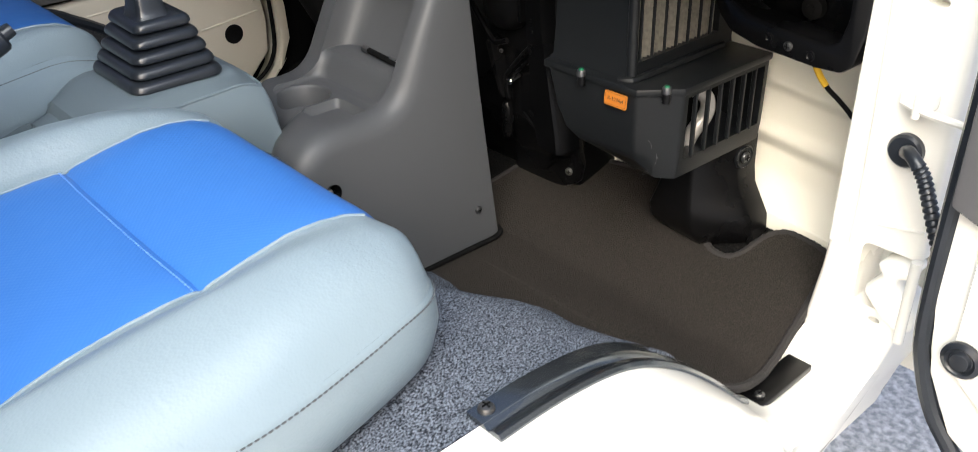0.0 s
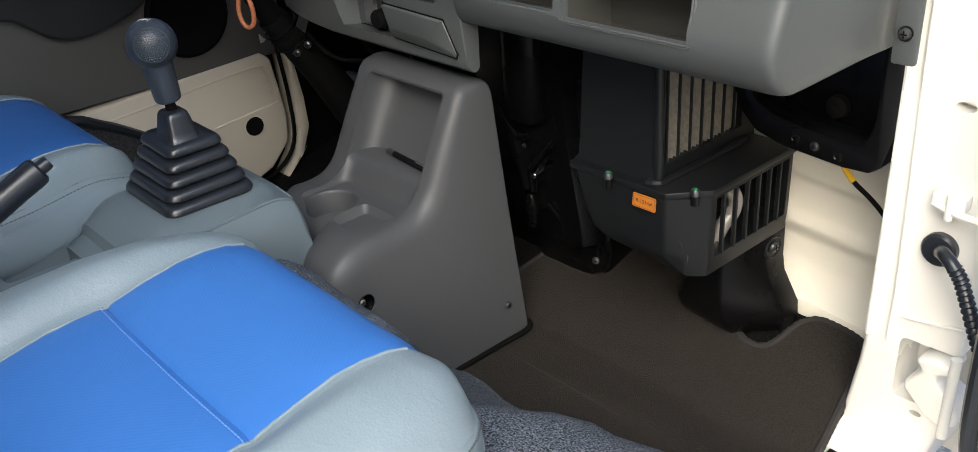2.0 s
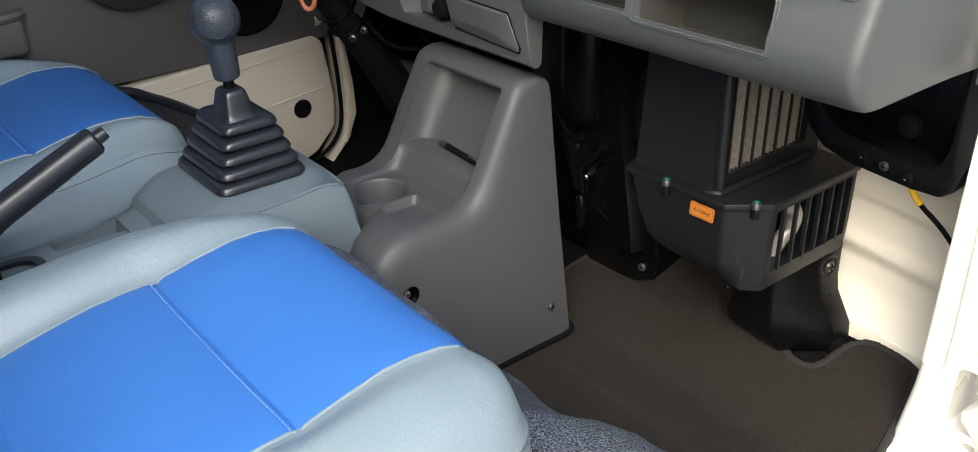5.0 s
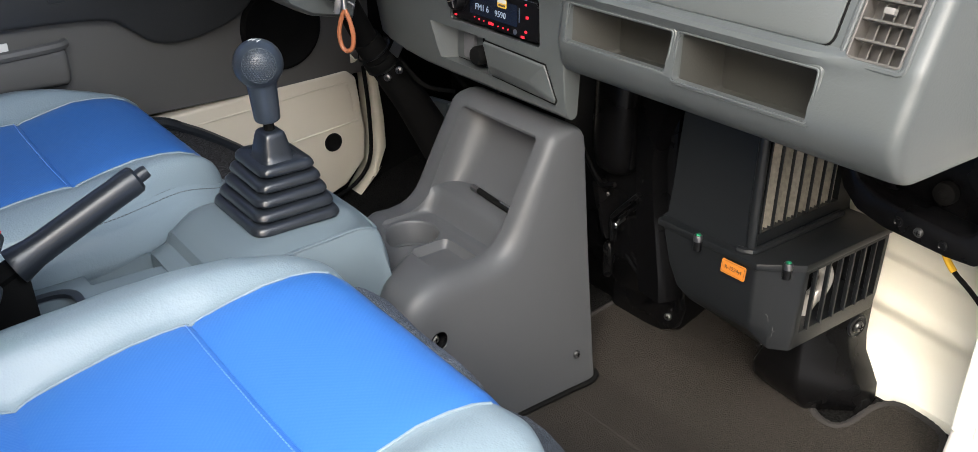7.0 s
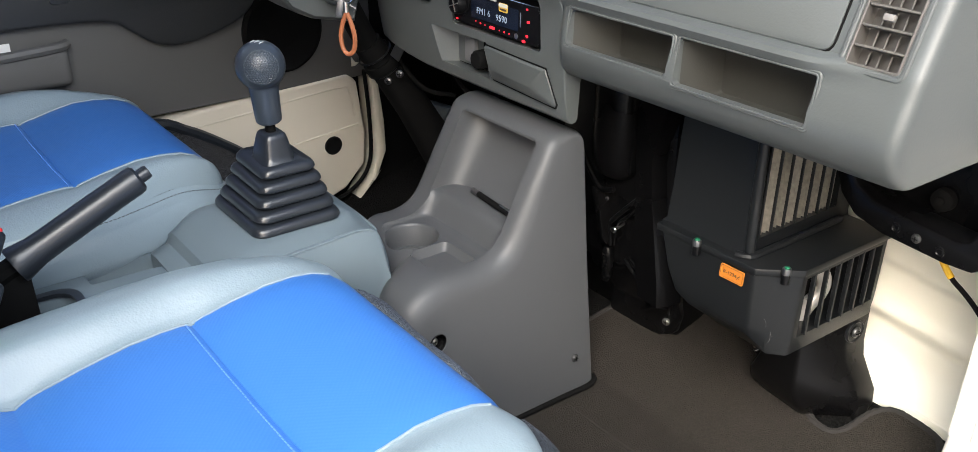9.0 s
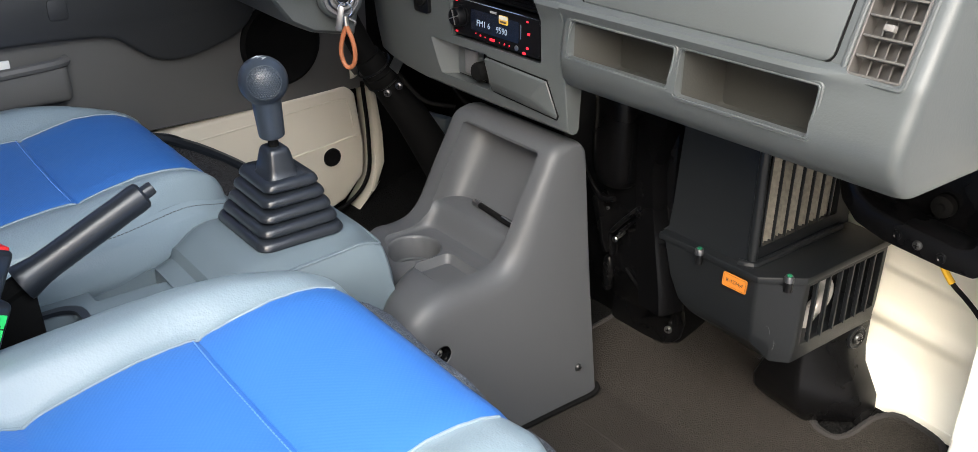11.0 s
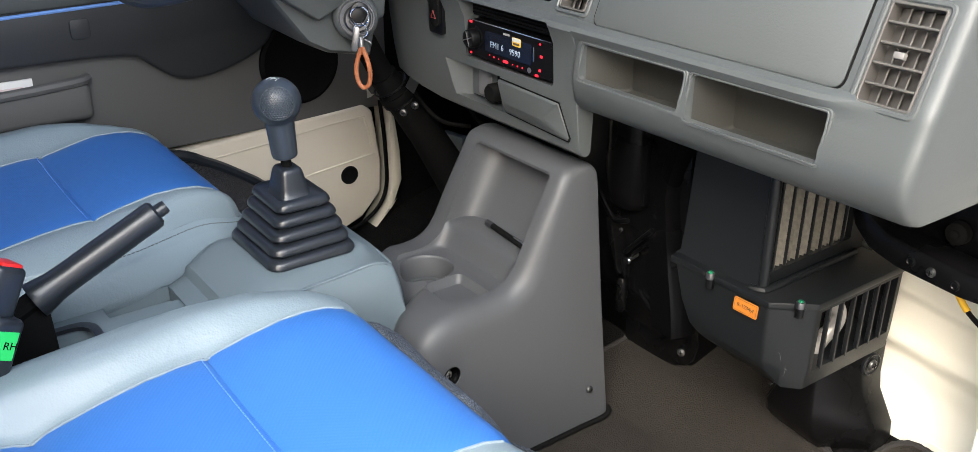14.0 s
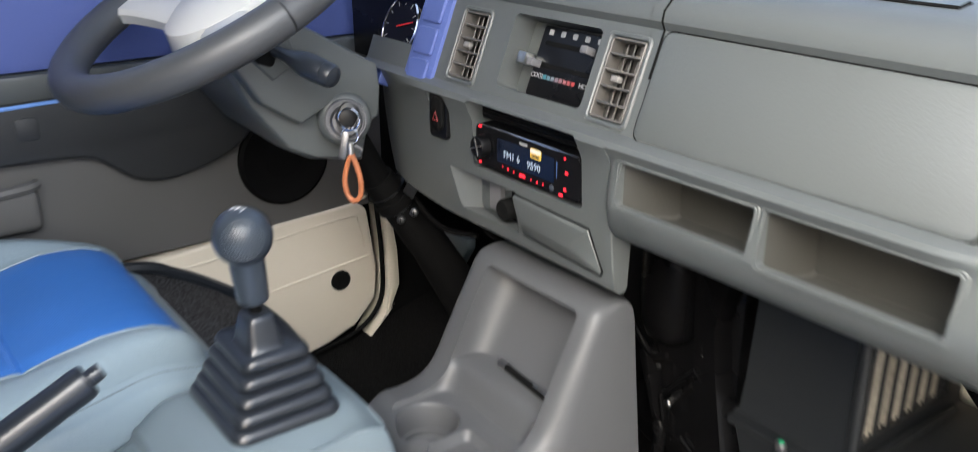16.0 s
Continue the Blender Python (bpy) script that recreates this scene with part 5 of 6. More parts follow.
# ---- steering ----
col = thing("steering_column", "grey plastic steering column with wheel and ignition lock", "steering column")
POLY = [(.690, 1.10), (.724, 1.120), (.842, 1.051), (.846, 1.02), (.842, .985), (.826, .922), (.757, .936), (.722, .955), (.674, 1.020), (.655, 1.06)]
rings = []
for x, f in ((-1.26, 0.72), (-1.25, 0.8), (-1.20, 0.95), (-1.05, 1.0), (-1.018, 0.99), (-1.010, 0.965), (-1.006, 0.92)):
    rings.append([(x, 0.765 + (y - 0.765) * f, 1.02 + (z - 1.02) * f) for y, z in POLY])
bm = bmesh.new()
loft(bm, rings)
bmesh.ops.bevel(bm, geom=[e for e in bm.edges if abs(e.verts[0].co.x - e.verts[1].co.x) > 0.02], offset=0.006, segments=2, affect="EDGES", profile=0.5)
part("shroud", bm, M_grey, col)
# raised upper face with a crease running through the lock
UPPER = [(.655, 1.070), (.690, 1.100), (.725, 1.119), (.842, 1.050), (.8455, 1.02), (.8415, .984), (.820, .974), (.798, .986), (.776, 1.010), (.733, .990), (.686, 1.022)]
bm = bmesh.new()
loft(bm, [[(x, 0.762 + (y - 0.762) * f, 1.04 + (z - 1.04) * f) for y, z in UPPER] for x, f in ((-1.03, 1.0), (-0.9995, 1.0), (-0.991, 0.985), (-0.987, 0.955))])
bmesh.ops.bevel(bm, geom=bm.edges[:], offset=0.002, segments=2, affect="EDGES", profile=0.5)
part("upper_face", bm, M_grey, col)
bm = bmesh.new()
loft(bm, [[(x, 0.708 + (y - 0.708) * f, 1.076 + (z - 1.076) * f) for y, z in ((.674, 1.078), (.720, 1.108), (.735, 1.066), (.703, 1.047))] for x, f in ((-1.0, 1.04), (-0.9855, 1.0), (-0.983, 0.93))])
bmesh.ops.bevel(bm, geom=bm.edges[:], offset=0.0015, segments=2, affect="EDGES", profile=0.5)
part("stalk_plinth", bm, M_grey, col)
bm = bmesh.new()
lathe(bm, [(0.033, -0.012), (0.0315, -0.004), (0.028, 0.0), (0.026, 0.0005), (0.0255, -0.004)], 32, aim((-0.978, 0.788, 0.990), (0.93, -0.35, 0.1)))
part("lock_boss", bm, M_grey, col)
lk = Vector((-0.973, 0.786, 0.990))
ld = Vector((0.93, -0.35, 0.1)).normalized()
bm = bmesh.new()
lathe(bm, [(0.0195, -0.03), (0.0195, 0.002), (0.017, 0.005), (0.0125, 0.005), (0.0115, 0.002), (0.001, 0.002)], 28, aim(lk, ld))
part("ignition_lock", bm, M_lock, col)
bm = bmesh.new()
lathe(bm, [(0.026, -0.02), (0.026, -0.001), (0.0245, 0.001), (0.0225, 0.001), (0.0222, -0.002)], 28, aim(lk, ld))
part("lock_surround", bm, M_greyd, col)
key = thing("ignition_key", "steel key ring with plaited tan leather loop", "key")
bm = bmesh.new()
box(bm, -0.004, 0.004, -0.0012, 0.0012, 0.0, 0.016, 0.0006, 2, aim(lk, ld))
part("blade", bm, M_lock, key)
bm = bmesh.new()
kb = lk + ld * 0.017
slab(bm, 0.024, 0.030, 0.010, -0.0035, 0.0035, Matrix.Translation(kb + Vector((0, 0, 0.010))) @ pose(0, 0, 0, 78, 28, 62), 0.0015, n=6)
part("key_bow", bm, M_black, key, "black plastic key head")
bm = bmesh.new()
slab(bm, 0.009, 0.034, 0.003, -0.001, 0.001, Matrix.Translation(lk + ld * 0.029 + Vector((-0.006, -0.006, -0.026))) @ pose(0, 0, 0, 84, 10, 52), 0.0004, n=3)
part("spare_key", bm, M_lock, key, "flat steel key")
for dz, r in ((0.012, 0.013), (-0.008, 0.010)):
    c = lk + ld * 0.026 + Vector((0, 0, dz - 0.006))
    ring = [c + Vector((0.66 * math.cos(a), 0.74 * math.cos(a), math.sin(a))) * r for a in [2 * math.pi * k / 20 for k in range(21)]]
    bm = bmesh.new()
    tube(bm, ring, 0.0012, 6)
    part("ring", bm, M_chrome, key)
p0 = lk + ld * 0.027 + Vector((0.0, 0, -0.022))
bm = bmesh.new()
tube(bm, [p0, p0 + Vector((0.001, 0, -0.014))], 0.0035, 10)
part("clasp", bm, M_steel, key)
bm = bmesh.new()
tube(bm, [p0 + Vector((0.004, 0.004, -0.004)), p0 + Vector((0.011, 0.009, -0.008)), p0 + Vector((0.009, 0.008, -0.013))], 0.0016, 8, 4)
part("clasp_lever", bm, M_lock, key)
p1 = p0 + Vector((0.001, 0, -0.014))
loop = [p1 + Vector((u, v, z)) for u, v, z in ((0, 0, 0), (-0.006, -0.004, -0.017), (-0.009, -0.006, -0.036), (-0.0065, -0.004, -0.053), (0, 0, -0.059), (0.0065, 0.005, -0.053), (0.009, 0.006, -0.036), (0.0055, 0.004, -0.017), (0, 0, 0))]
lp_ = smooth_path(loop, 8)
bm = bmesh.new()
tube(bm, lp_, [0.0033 + 0.00022 * math.sin(i * 2.2) for i in range(len(lp_))], 8)
part("leather_loop", bm, M_leather, key)
# wiper stalk
s0 = Vector((-0.975, 0.705, 1.083))
sd = Vector((0.075, 0.029, -0.020))
bm = bmesh.new()
lathe(bm, [(0.0065, -0.004), (0.007, 0.010), (0.0085, 0.022), (0.0125, 0.034), (0.0142, 0.046), (0.0145, 0.062), (0.0135, 0.070), (0.0128, 0.072)], 20, aim(s0, sd))
stk_ = part("wiper_stalk", bm, M_rubber, col)
bm = bmesh.new()
lathe(bm, [(0.0128, 0.0722), (0.0140, 0.0735), (0.0138, 0.080), (0.0115, 0.085), (0.006, 0.0875), (0.001, 0.088)], 20, aim(s0, sd))
part("stalk_end", bm, M_rubber, stk_)
for a in (-22, 0, 22):
    bm = bmesh.new()
    box(bm, 0.0143, 0.0149, -0.0012, 0.0012, 0.046, 0.058, 0, 1, aim(s0, sd) @ pose(0, 0, 0, 0, 0, a - 35))
    part("stalk_mark", bm, M_lock, stk_)
bm = bmesh.new()
prism(bm, [(.697 + u * 0.9 + v * 0.35, 1.083 + v - u * 0.35) for u, v in rounded(0.026, 0.032, 0.006, 4)], "x", -0.986, -0.9815, 0.001)
part("stalk_gaiter", bm, M_blackm, col)
# steering wheel
wc = Vector((-1.089, 0.682, 1.133))
wm = aim(wc, Vector((0, -0.463, 0.886)))
RW = 0.191
bm = bmesh.new()
tube(bm, [wm @ Vector((RW * math.cos(a), RW * math.sin(a), 0)) for a in [2 * math.pi * k / 72 for k in range(73)]], 0.0215, 14, cap=False)
sw = part("steering_wheel", bm, mat("wheel_rim", (0.045, 0.047, 0.05), 0.42, bump=GRAIN, var=0.1), col, "dark grey steering wheel rim")
for a in (200, 340, 90):
    ca, sa = math.cos(radians(a)), math.sin(radians(a))
    bm = bmesh.new()
    rings = []
    for r, w in ((0.04, 0.035), (0.10, 0.024), (0.15, 0.020), (0.18, 0.022)):
        z = -0.03 * (1 - r / 0.18)
        rings.append([wm @ Vector((r * ca - w * sa * u, r * sa + w * ca * u, z + 0.010 * v)) for u, v in ((1, -0.8), (1, 0.5), (0.7, 1), (-0.7, 1), (-1, 0.5), (-1, -0.8))])
    loft(bm, rings)
    part("spoke", bm, M_hub, sw)
bm = bmesh.new()
lathe(bm, [(0.07, -0.06), (0.075, -0.03), (0.07, -0.008), (0.05, 0.004), (0.001, 0.006)], 32, wm)
part("hub", bm, M_hub, sw)
# column tube and pedals
shaft = thing("steering_shaft", "black steering shaft running to the floor", "steering shaft")
bm = bmesh.new()
tube(bm, [(-1.108, 0.90, 0.86), (-1.10, 0.98, 0.74), (-1.095, 1.05, 0.62), (-1.09, 1.09, 0.52), (-1.09, 1.12, 0.45)], [0.024, 0.030, 0.037, 0.040, 0.042], 16)
part("lower_tube", bm, M_blackm, shaft)
bm = bmesh.new()
tube(bm, [(-1.10, 0.86, 0.93), (-1.108, 0.90, 0.86)], 0.020, 14)
part("upper_tube", bm, M_blackm, shaft)
bm = bmesh.new()
lathe(bm, [(0.030, -0.008), (0.032, 0), (0.030, 0.008)], 18, aim((-1.106, 0.925, 0.825), (0, 0.55, -0.83)))
part("collar", bm, M_blackm, shaft)
screw(shaft, (-1.078, 0.92, 0.800), (0.7, -0.7, 0), 0.0065, M_lock)
screw(shaft, (-1.058, 0.93, 0.815), (0.7, -0.7, 0), 0.0065, M_lock)
for o, z in ((0.0, 0.0), (0.018, -0.026)):
    bm = bmesh.new()
    lathe(bm, [(0.0285, -0.002), (0.031, 0), (0.0285, 0.002)], 24, aim((-1.106, 0.912 + o, 0.842 + z), (0, 0.55, -0.83)), cap=False)
    part("clamp_ring", bm, M_black, shaft)
pd = thing("brake_pedal", "black brake pedal hanging in the footwell", "pedal")
bm = bmesh.new()
tube(bm, [(-1.0, 1.10, 0.85), (-1.0, 1.08, 0.70), (-1.005, 1.03, 0.58)], 0.008, 8)
part("arm", bm, M_black, pd)
bm = bmesh.new()
box(bm, -0.035, 0.035, -0.008, 0.008, -0.028, 0.028, 0.006, 2, Matrix.Translation((-1.005, 1.025, 0.56)) @ pose(0, 0, 0, 35))
part("pad", bm, M_rubber, pd)
# metal brackets and wires under the column
und = thing("column_bracket", "steel bracket and wiring under the steering column", "bracket")
bm = bmesh.new()
box(bm, -0.009, 0.009, -0.0015, 0.0015, -0.017, 0.017, 0.001, 1, Matrix.Translation((-1.055, 0.925, 0.853)) @ pose(0, 0, 0, 20, 35, 30))
part("bright_plate", bm, M_steel, und)
bm = bmesh.new()
box(bm, -0.002, 0.002, -0.001, 0.001, -0.022, 0.022, 0.0005, 1, Matrix.Translation((-1.145, 0.925, 0.833)) @ pose(0, 0, 0, 0, -45, 30))
part("strap", bm, M_lock, und)
bm = bmesh.new()
prism(bm, [(-1.215, 0.806), (-1.202, 0.800), (-1.190, 0.803), (-1.203, 0.794), (-1.214, 0.790)], "y", 0.928, 0.930)
part("tag", bm, mat("pale_tag", (0.5, 0.46, 0.36), 0.7), und)
for k, (a, b) in enumerate((((-0.98, 0.95, 0.88), (-0.90, 1.0, 0.80)), ((-1.10, 0.93, 0.86), (-1.0, 1.0, 0.78)), ((-0.93, 1.02, 0.86), (-0.86, 1.06, 0.82)))):
    a, b = Vector(a), Vector(b)
    bm = bmesh.new()
    tube(bm, [a, (a + b) / 2 + Vector((0, 0, -0.03)), b], 0.004, 8, 6)
    part("wire", bm, M_blackm, und)
bm = bmesh.new()
box(bm, -1.34, -0.62, 1.10, 1.26, 0.86, 0.93, 0.02)
part("crossbeam", bm, M_blackm, und)
kick = thing("kick_panel", "dark blue-grey plastic panel behind the steering shaft", "trim panel")
bm = bmesh.new()
prism(bm, [(-1.278, 0.672), (-1.197, 0.680), (-1.198, 0.660), (-1.250, 0.585), (-1.278, 0.585)], "y", 1.12, 1.14, 0.004)
part("panel", bm, M_tunnel, kick)
bm = bmesh.new()
prism(bm, [(-1.372, 0.670), (-1.312, 0.666), (-1.300, 0.646), (-1.372, 0.640)], "y", 1.11, 1.13, 0.004)
part("flap", bm, M_tunnel, kick)

# ---- air conditioning unit ----
unit = thing("air_conditioning_unit", "black plastic air conditioning unit hanging under the dashboard", "air conditioner")
TOPR = [(-0.499, 0.953), (-0.356, 0.953), (-0.3375, 0.9745), (-0.319, 0.996), (-0.316, 1.165), (-0.499, 1.165)]
bm = bmesh.new()
loft(bm, [[(x, y, 0.757) for x, y in TOPR],
          [(-0.482, 0.952, 0.706), (-0.355, 0.952, 0.706), (-0.3375, 0.9730, 0.704), (-0.3195, 0.995, 0.702), (-0.3165, 1.165, 0.702), (-0.482, 1.165, 0.706)],
          [(-0.466, 0.952, 0.679), (-0.354, 0.952, 0.679), (-0.3380, 0.9720, 0.668), (-0.3200, 0.994, 0.664), (-0.3170, 1.165, 0.664), (-0.466, 1.165, 0.679)],
          [(-0.450, 0.957, 0.667), (-0.355, 0.957, 0.6665), (-0.3400, 0.9725, 0.644), (-0.3225, 0.994, 0.641), (-0.3185, 1.163, 0.641), (-0.450, 1.163, 0.665)]])
bmesh.ops.bevel(bm, geom=[e for e in bm.edges if abs(e.verts[0].co.z - e.verts[1].co.z) > 0.008], offset=0.004, segments=3, affect="EDGES", profile=0.5)
tray2 = part("lower_tray", bm, M_box, unit)
# grille opening on the chamfered right side
a0, a1 = Vector((-0.319, 0.998, 0)), Vector((-0.3165, 1.162, 0))
gx = (a1 - a0).normalized()
gn = Vector((gx.y, -gx.x, 0))


def side(t, z, out=0.0):
    p = a0.lerp(a1, t) + gn * out
    return Vector((p.x, p.y, z))


def side_solid(bm, t0, t1, z0, z1, d0, d1):
    rs = []
    for dd in (d0, d1):
        rs.append([side(t0, z0, dd), side(t1, z0, dd), side(t1, z1, dd), side(t0, z1, dd)])
    return loft(bm, rs)


c = bmesh.new()
side_solid(c, 0.035, 0.955, 0.664, 0.7435, -0.06, 0.03)
cut(tray2, c, loose=True)
bm = bmesh.new()
side_solid(bm, 0.0, 0.96, 0.660, 0.747, -0.0595, -0.056)
part("grille_backing", bm, M_blackm, tray2)
for t in (0.135, 0.285, 0.43, 0.575, 0.715, 0.85):
    bm = bmesh.new()
    side_solid(bm, t - 0.011, t + 0.011, 0.662, 0.7455, -0.005, 0.0006)
    bmesh.ops.bevel(bm, geom=bm.edges[:], offset=0.0006, segments=1, affect="EDGES")
    part("grille_bar", bm, M_box, tray2)
M_pipe = mat("grey_pipe", (0.30, 0.29, 0.27), 0.3, metal=0.3, var=0.2, var_scale=60)
bm = bmesh.new()
lathe(bm, [(0.012, -0.01), (0.0135, 0), (0.012, 0.012), (0.006, 0.016), (0.001, 0.0165)], 20, aim(side(0.10, 0.679, -0.026), (0.8, -0.5, 0.1)))
part("pipe_end", bm, M_pipe, tray2)
bm = bmesh.new()
tube(bm, [side(0.16, 0.735, -0.045), side(0.26, 0.737, -0.030), side(0.37, 0.728, -0.020), side(0.42, 0.712, -0.017), side(0.40, 0.695, -0.019), side(0.33, 0.680, -0.024), side(0.27, 0.655, -0.03)], 0.0095, 12, 5)
part("pipe", bm, M_pipe, tray2)
# rim round the tray
bm = bmesh.new()
big = [(x + (0.003 if x > -0.4 else -0.004), y - (0.003 if y < 1.0 else 0)) for x, y in TOPR]
prism(bm, big, "z", 0.7495, 0.7590, 0.002)
part("rim", bm, M_box, unit)
bm = bmesh.new()
rings = []
for z, o in ((0.757, -0.004), (0.764, 0.003), (0.80, 0.006), (0.90, 0.011), (0.99, 0.014)):
    rings.append([(-0.503 + o, 0.964 + o * 0.3, z), (-0.376 - o * 0.2, 0.964 + o * 0.3, z), (-0.376 - o * 0.2, 1.165, z), (-0.503 + o, 1.165, z)])
loft(bm, rings)
up = part("upper_case", bm, M_box, unit)
c = bmesh.new()
box(c, -0.394, -0.33, 0.977, 1.135, 0.778, 0.925)
cut(up, c)
# rounded corner post and the pleated core in the opening
bm = bmesh.new()
tube(bm, [(-0.377, 0.969, 0.757), (-0.378, 0.969, 0.82), (-0.380, 0.970, 0.95)], 0.0062, 12)
part("corner_post", bm, M_box, up)
bm = bmesh.new()
tube(bm, [(-0.388, 0.960, 0.760), (-0.374, 0.965, 0.761), (-0.371, 0.985, 0.761), (-0.371, 1.14, 0.761)], 0.0048, 8, 3)
part("base_bead", bm, M_box, up)
core = []
for i in range(40):
    core.append((-0.3800 - 0.0010 * (i % 5 == 1) if i % 2 else -0.3930, 0.979 + 0.0038 * i + 0.0007 * math.sin(i * 2.7)))
bm = bmesh.new()
prism(bm, core + [(-0.3985, 1.1315), (-0.3985, 0.978)], "z", 0.779, 0.924)
part("pleated_core", bm, M_fins, up, "dusty aluminium fins", smooth=False)
for i in range(7):
    y = 0.984 + 0.0225 * i
    bm = bmesh.new()
    box(bm, -0.381, -0.3768, y - 0.0010, y + 0.0010, 0.777, 0.926, 0.0005, 1)
    part("guard_bar", bm, M_box, up)
for x, y in ((-0.435, 0.950), (-0.331, 0.976)):
    n = Vector((0, -1, 0)) if x < -0.4 else Vector((0.72, -0.69, 0))
    bm = bmesh.new()
    tube(bm, [(x + n.x * 0.004, y + n.y * 0.004, 0.744), (x + n.x * 0.004, y + n.y * 0.004, 0.756)], 0.0050, 12)
    cl = part("clip_boss", bm, M_black, unit)
    bm = bmesh.new()
    lathe(bm, [(0.0055, 0.756), (0.0055, 0.7615), (0.0048, 0.7635), (0.001, 0.7638)], 14, pose(x + n.x * 0.004, y + n.y * 0.004, 0))
    part("screw_head", bm, M_lock, cl)
    bm = bmesh.new()
    lathe(bm, [(0.0032, 0.7634), (0.0030, 0.7650), (0.001, 0.7655)], 12, pose(x + n.x * 0.004, y + n.y * 0.004, 0))
    part("green_mark", bm, M_green, cl)
lbm = Matrix(((1, 0, 0, -0.382), (0, 0.10, -1, 0.9495), (0, 1, 0.10, 0.7395), (0, 0, 0, 1)))
bm = bmesh.new()
slab(bm, 0.034, 0.017, 0.002, 0.0005, 0.0016, lbm, n=3)
lb = part("refrigerant_label", bm, M_orange, unit, "orange label")
text_mesh("label_text", "R-1234yf", 0.0066, lbm @ pose(0, 0, 0.0018), M_ink, lb)
bm = bmesh.new()
hoop(bm, 0.0315, 0.0145, 0.002, 0.0004, 0.0016, 0.0019, lbm, n=3)
part("label_border", bm, M_ink, lb)
# scuff marks at the lower corner
M_scuff = mat("scuff", (0.07, 0.07, 0.072), 0.7)
for k, (x, y, z, r) in enumerate(((-0.336, 0.9555, 0.690, 0.010), (-0.330, 0.960, 0.676, 0.008), (-0.338, 0.9535, 0.668, 0.012), (-0.326, 0.9635, 0.684, 0.006))):
    bm = bmesh.new()
    tube(bm, [Vector((x, y, z)) + Vector((0.55, 0.45, 0)) * r * math.sin(a) * 0.6 + Vector((0, 0, r * math.cos(a))) for a in [0.4 * j + k for j in range(5)]], 0.0002, 4)
    part("scuff_mark", bm, M_scuff, tray2)
# foot duct
bm = bmesh.new()
loft(bm, [[(fl, yf + 0.008, z), (cr, yf, z), (rx, ym, z), (rx + 0.004, 1.168, z), (fl, 1.172, z)] for z, fl, cr, rx, yf, ym in (
    (0.646, -0.405, -0.352, -0.323, 1.070, 1.128), (0.600, -0.405, -0.352, -0.322, 1.070, 1.128), (0.578, -0.408, -0.351, -0.318, 1.069, 1.128), (0.558, -0.415, -0.350, -0.306, 1.068, 1.128),
    (0.538, -0.424, -0.348, -0.294, 1.070, 1.128), (0.515, -0.426, -0.346, -0.292, 1.078, 1.132), (0.497, -0.418, -0.346, -0.298, 1.092, 1.145), (0.482, -0.400, -0.346, -0.312, 1.110, 1.16))])
bmesh.ops.bevel(bm, geom=[e for e in bm.edges if abs(e.verts[0].co.z - e.verts[1].co.z) > 0.008], offset=0.005, segments=3, affect="EDGES", profile=0.5)
fd = part("foot_duct", bm, M_black, unit, angle=50)
bm = bmesh.new()
prism(bm, [(1.135, 0.522), (1.160, 0.520), (1.160, 0.490), (1.150, 0.484), (1.138, 0.496)], "x", -0.302, -0.2895, 0.003)
part("duct_mouth", bm, M_blackm, fd)
bm = bmesh.new()
lathe(bm, [(0.016, -0.004), (0.016, 0.0012), (0.0145, 0.0024), (0.0125, 0.001), (0.001, 0.001)], 24, aim((-0.3205, 1.139, 0.621), (1, -0.12, 0)))
part("screw_boss", bm, M_box, fd)
screw(unit, (-0.3195, 1.139, 0.621), (1, -0.12, 0), 0.0075, M_dsteel, 1.3)
screw(unit, (-0.398, 1.066, 0.598), (-0.1, -1, 0), 0.0055, M_steel)

# ---- dark ducts and brackets beside the unit ----
duct = thing("heater_case", "black plastic heater case with ribs and bolts beside the air conditioner", "heater case")
bm = bmesh.new()
prism(bm, [(1.058, 0.97), (1.058, 0.60), (1.108, 0.482), (1.22, 0.482), (1.22, 0.97)], "x", -0.80, -0.574, 0.006)
part("back_case", bm, M_black, duct)
bm = bmesh.new()
rings = []
for z, w, l in ((0.97, 0.078, 0.085), (0.80, 0.074, 0.080), (0.762, 0.070, 0.074), (0.745, 0.060, 0.062), (0.738, 0.044, 0.044)):
    rings.append([(-0.676 + u, 1.058 + v, z) for u, v in rounded(w, l, min(w, l) * 0.42, 7)])
loft(bm, rings)
part("air_pipe", bm, M_black, duct)
bm = bmesh.new()
box(bm, -0.645, -0.638, 1.040, 1.062, 0.752, 0.96, 0.0025)
part("pipe_flange", bm, M_black, duct)
bm = bmesh.new()
tube(bm, [(-0.757, 1.045, 0.770), (-0.726, 1.042, 0.741), (-0.700, 1.040, 0.7175), (-0.688, 1.040, 0.713), (-0.668, 1.042, 0.720)], 0.0042, 8, 5)
part("diagonal_rib", bm, M_black, duct)
bm = bmesh.new()
loft(bm, [[(-0.709, y, 0.710), (-0.704, y, 0.715), (-0.696, y, 0.712), (-0.677, y, 0.640), (-0.671, y, 0.633), (-0.682, y, 0.630)] for y in (1.036, 1.062)])
bmesh.ops.bevel(bm, geom=bm.edges[:], offset=0.002, segments=2, affect="EDGES", profile=0.5)
part("lever_plate", bm, M_black, duct)
bm = bmesh.new()
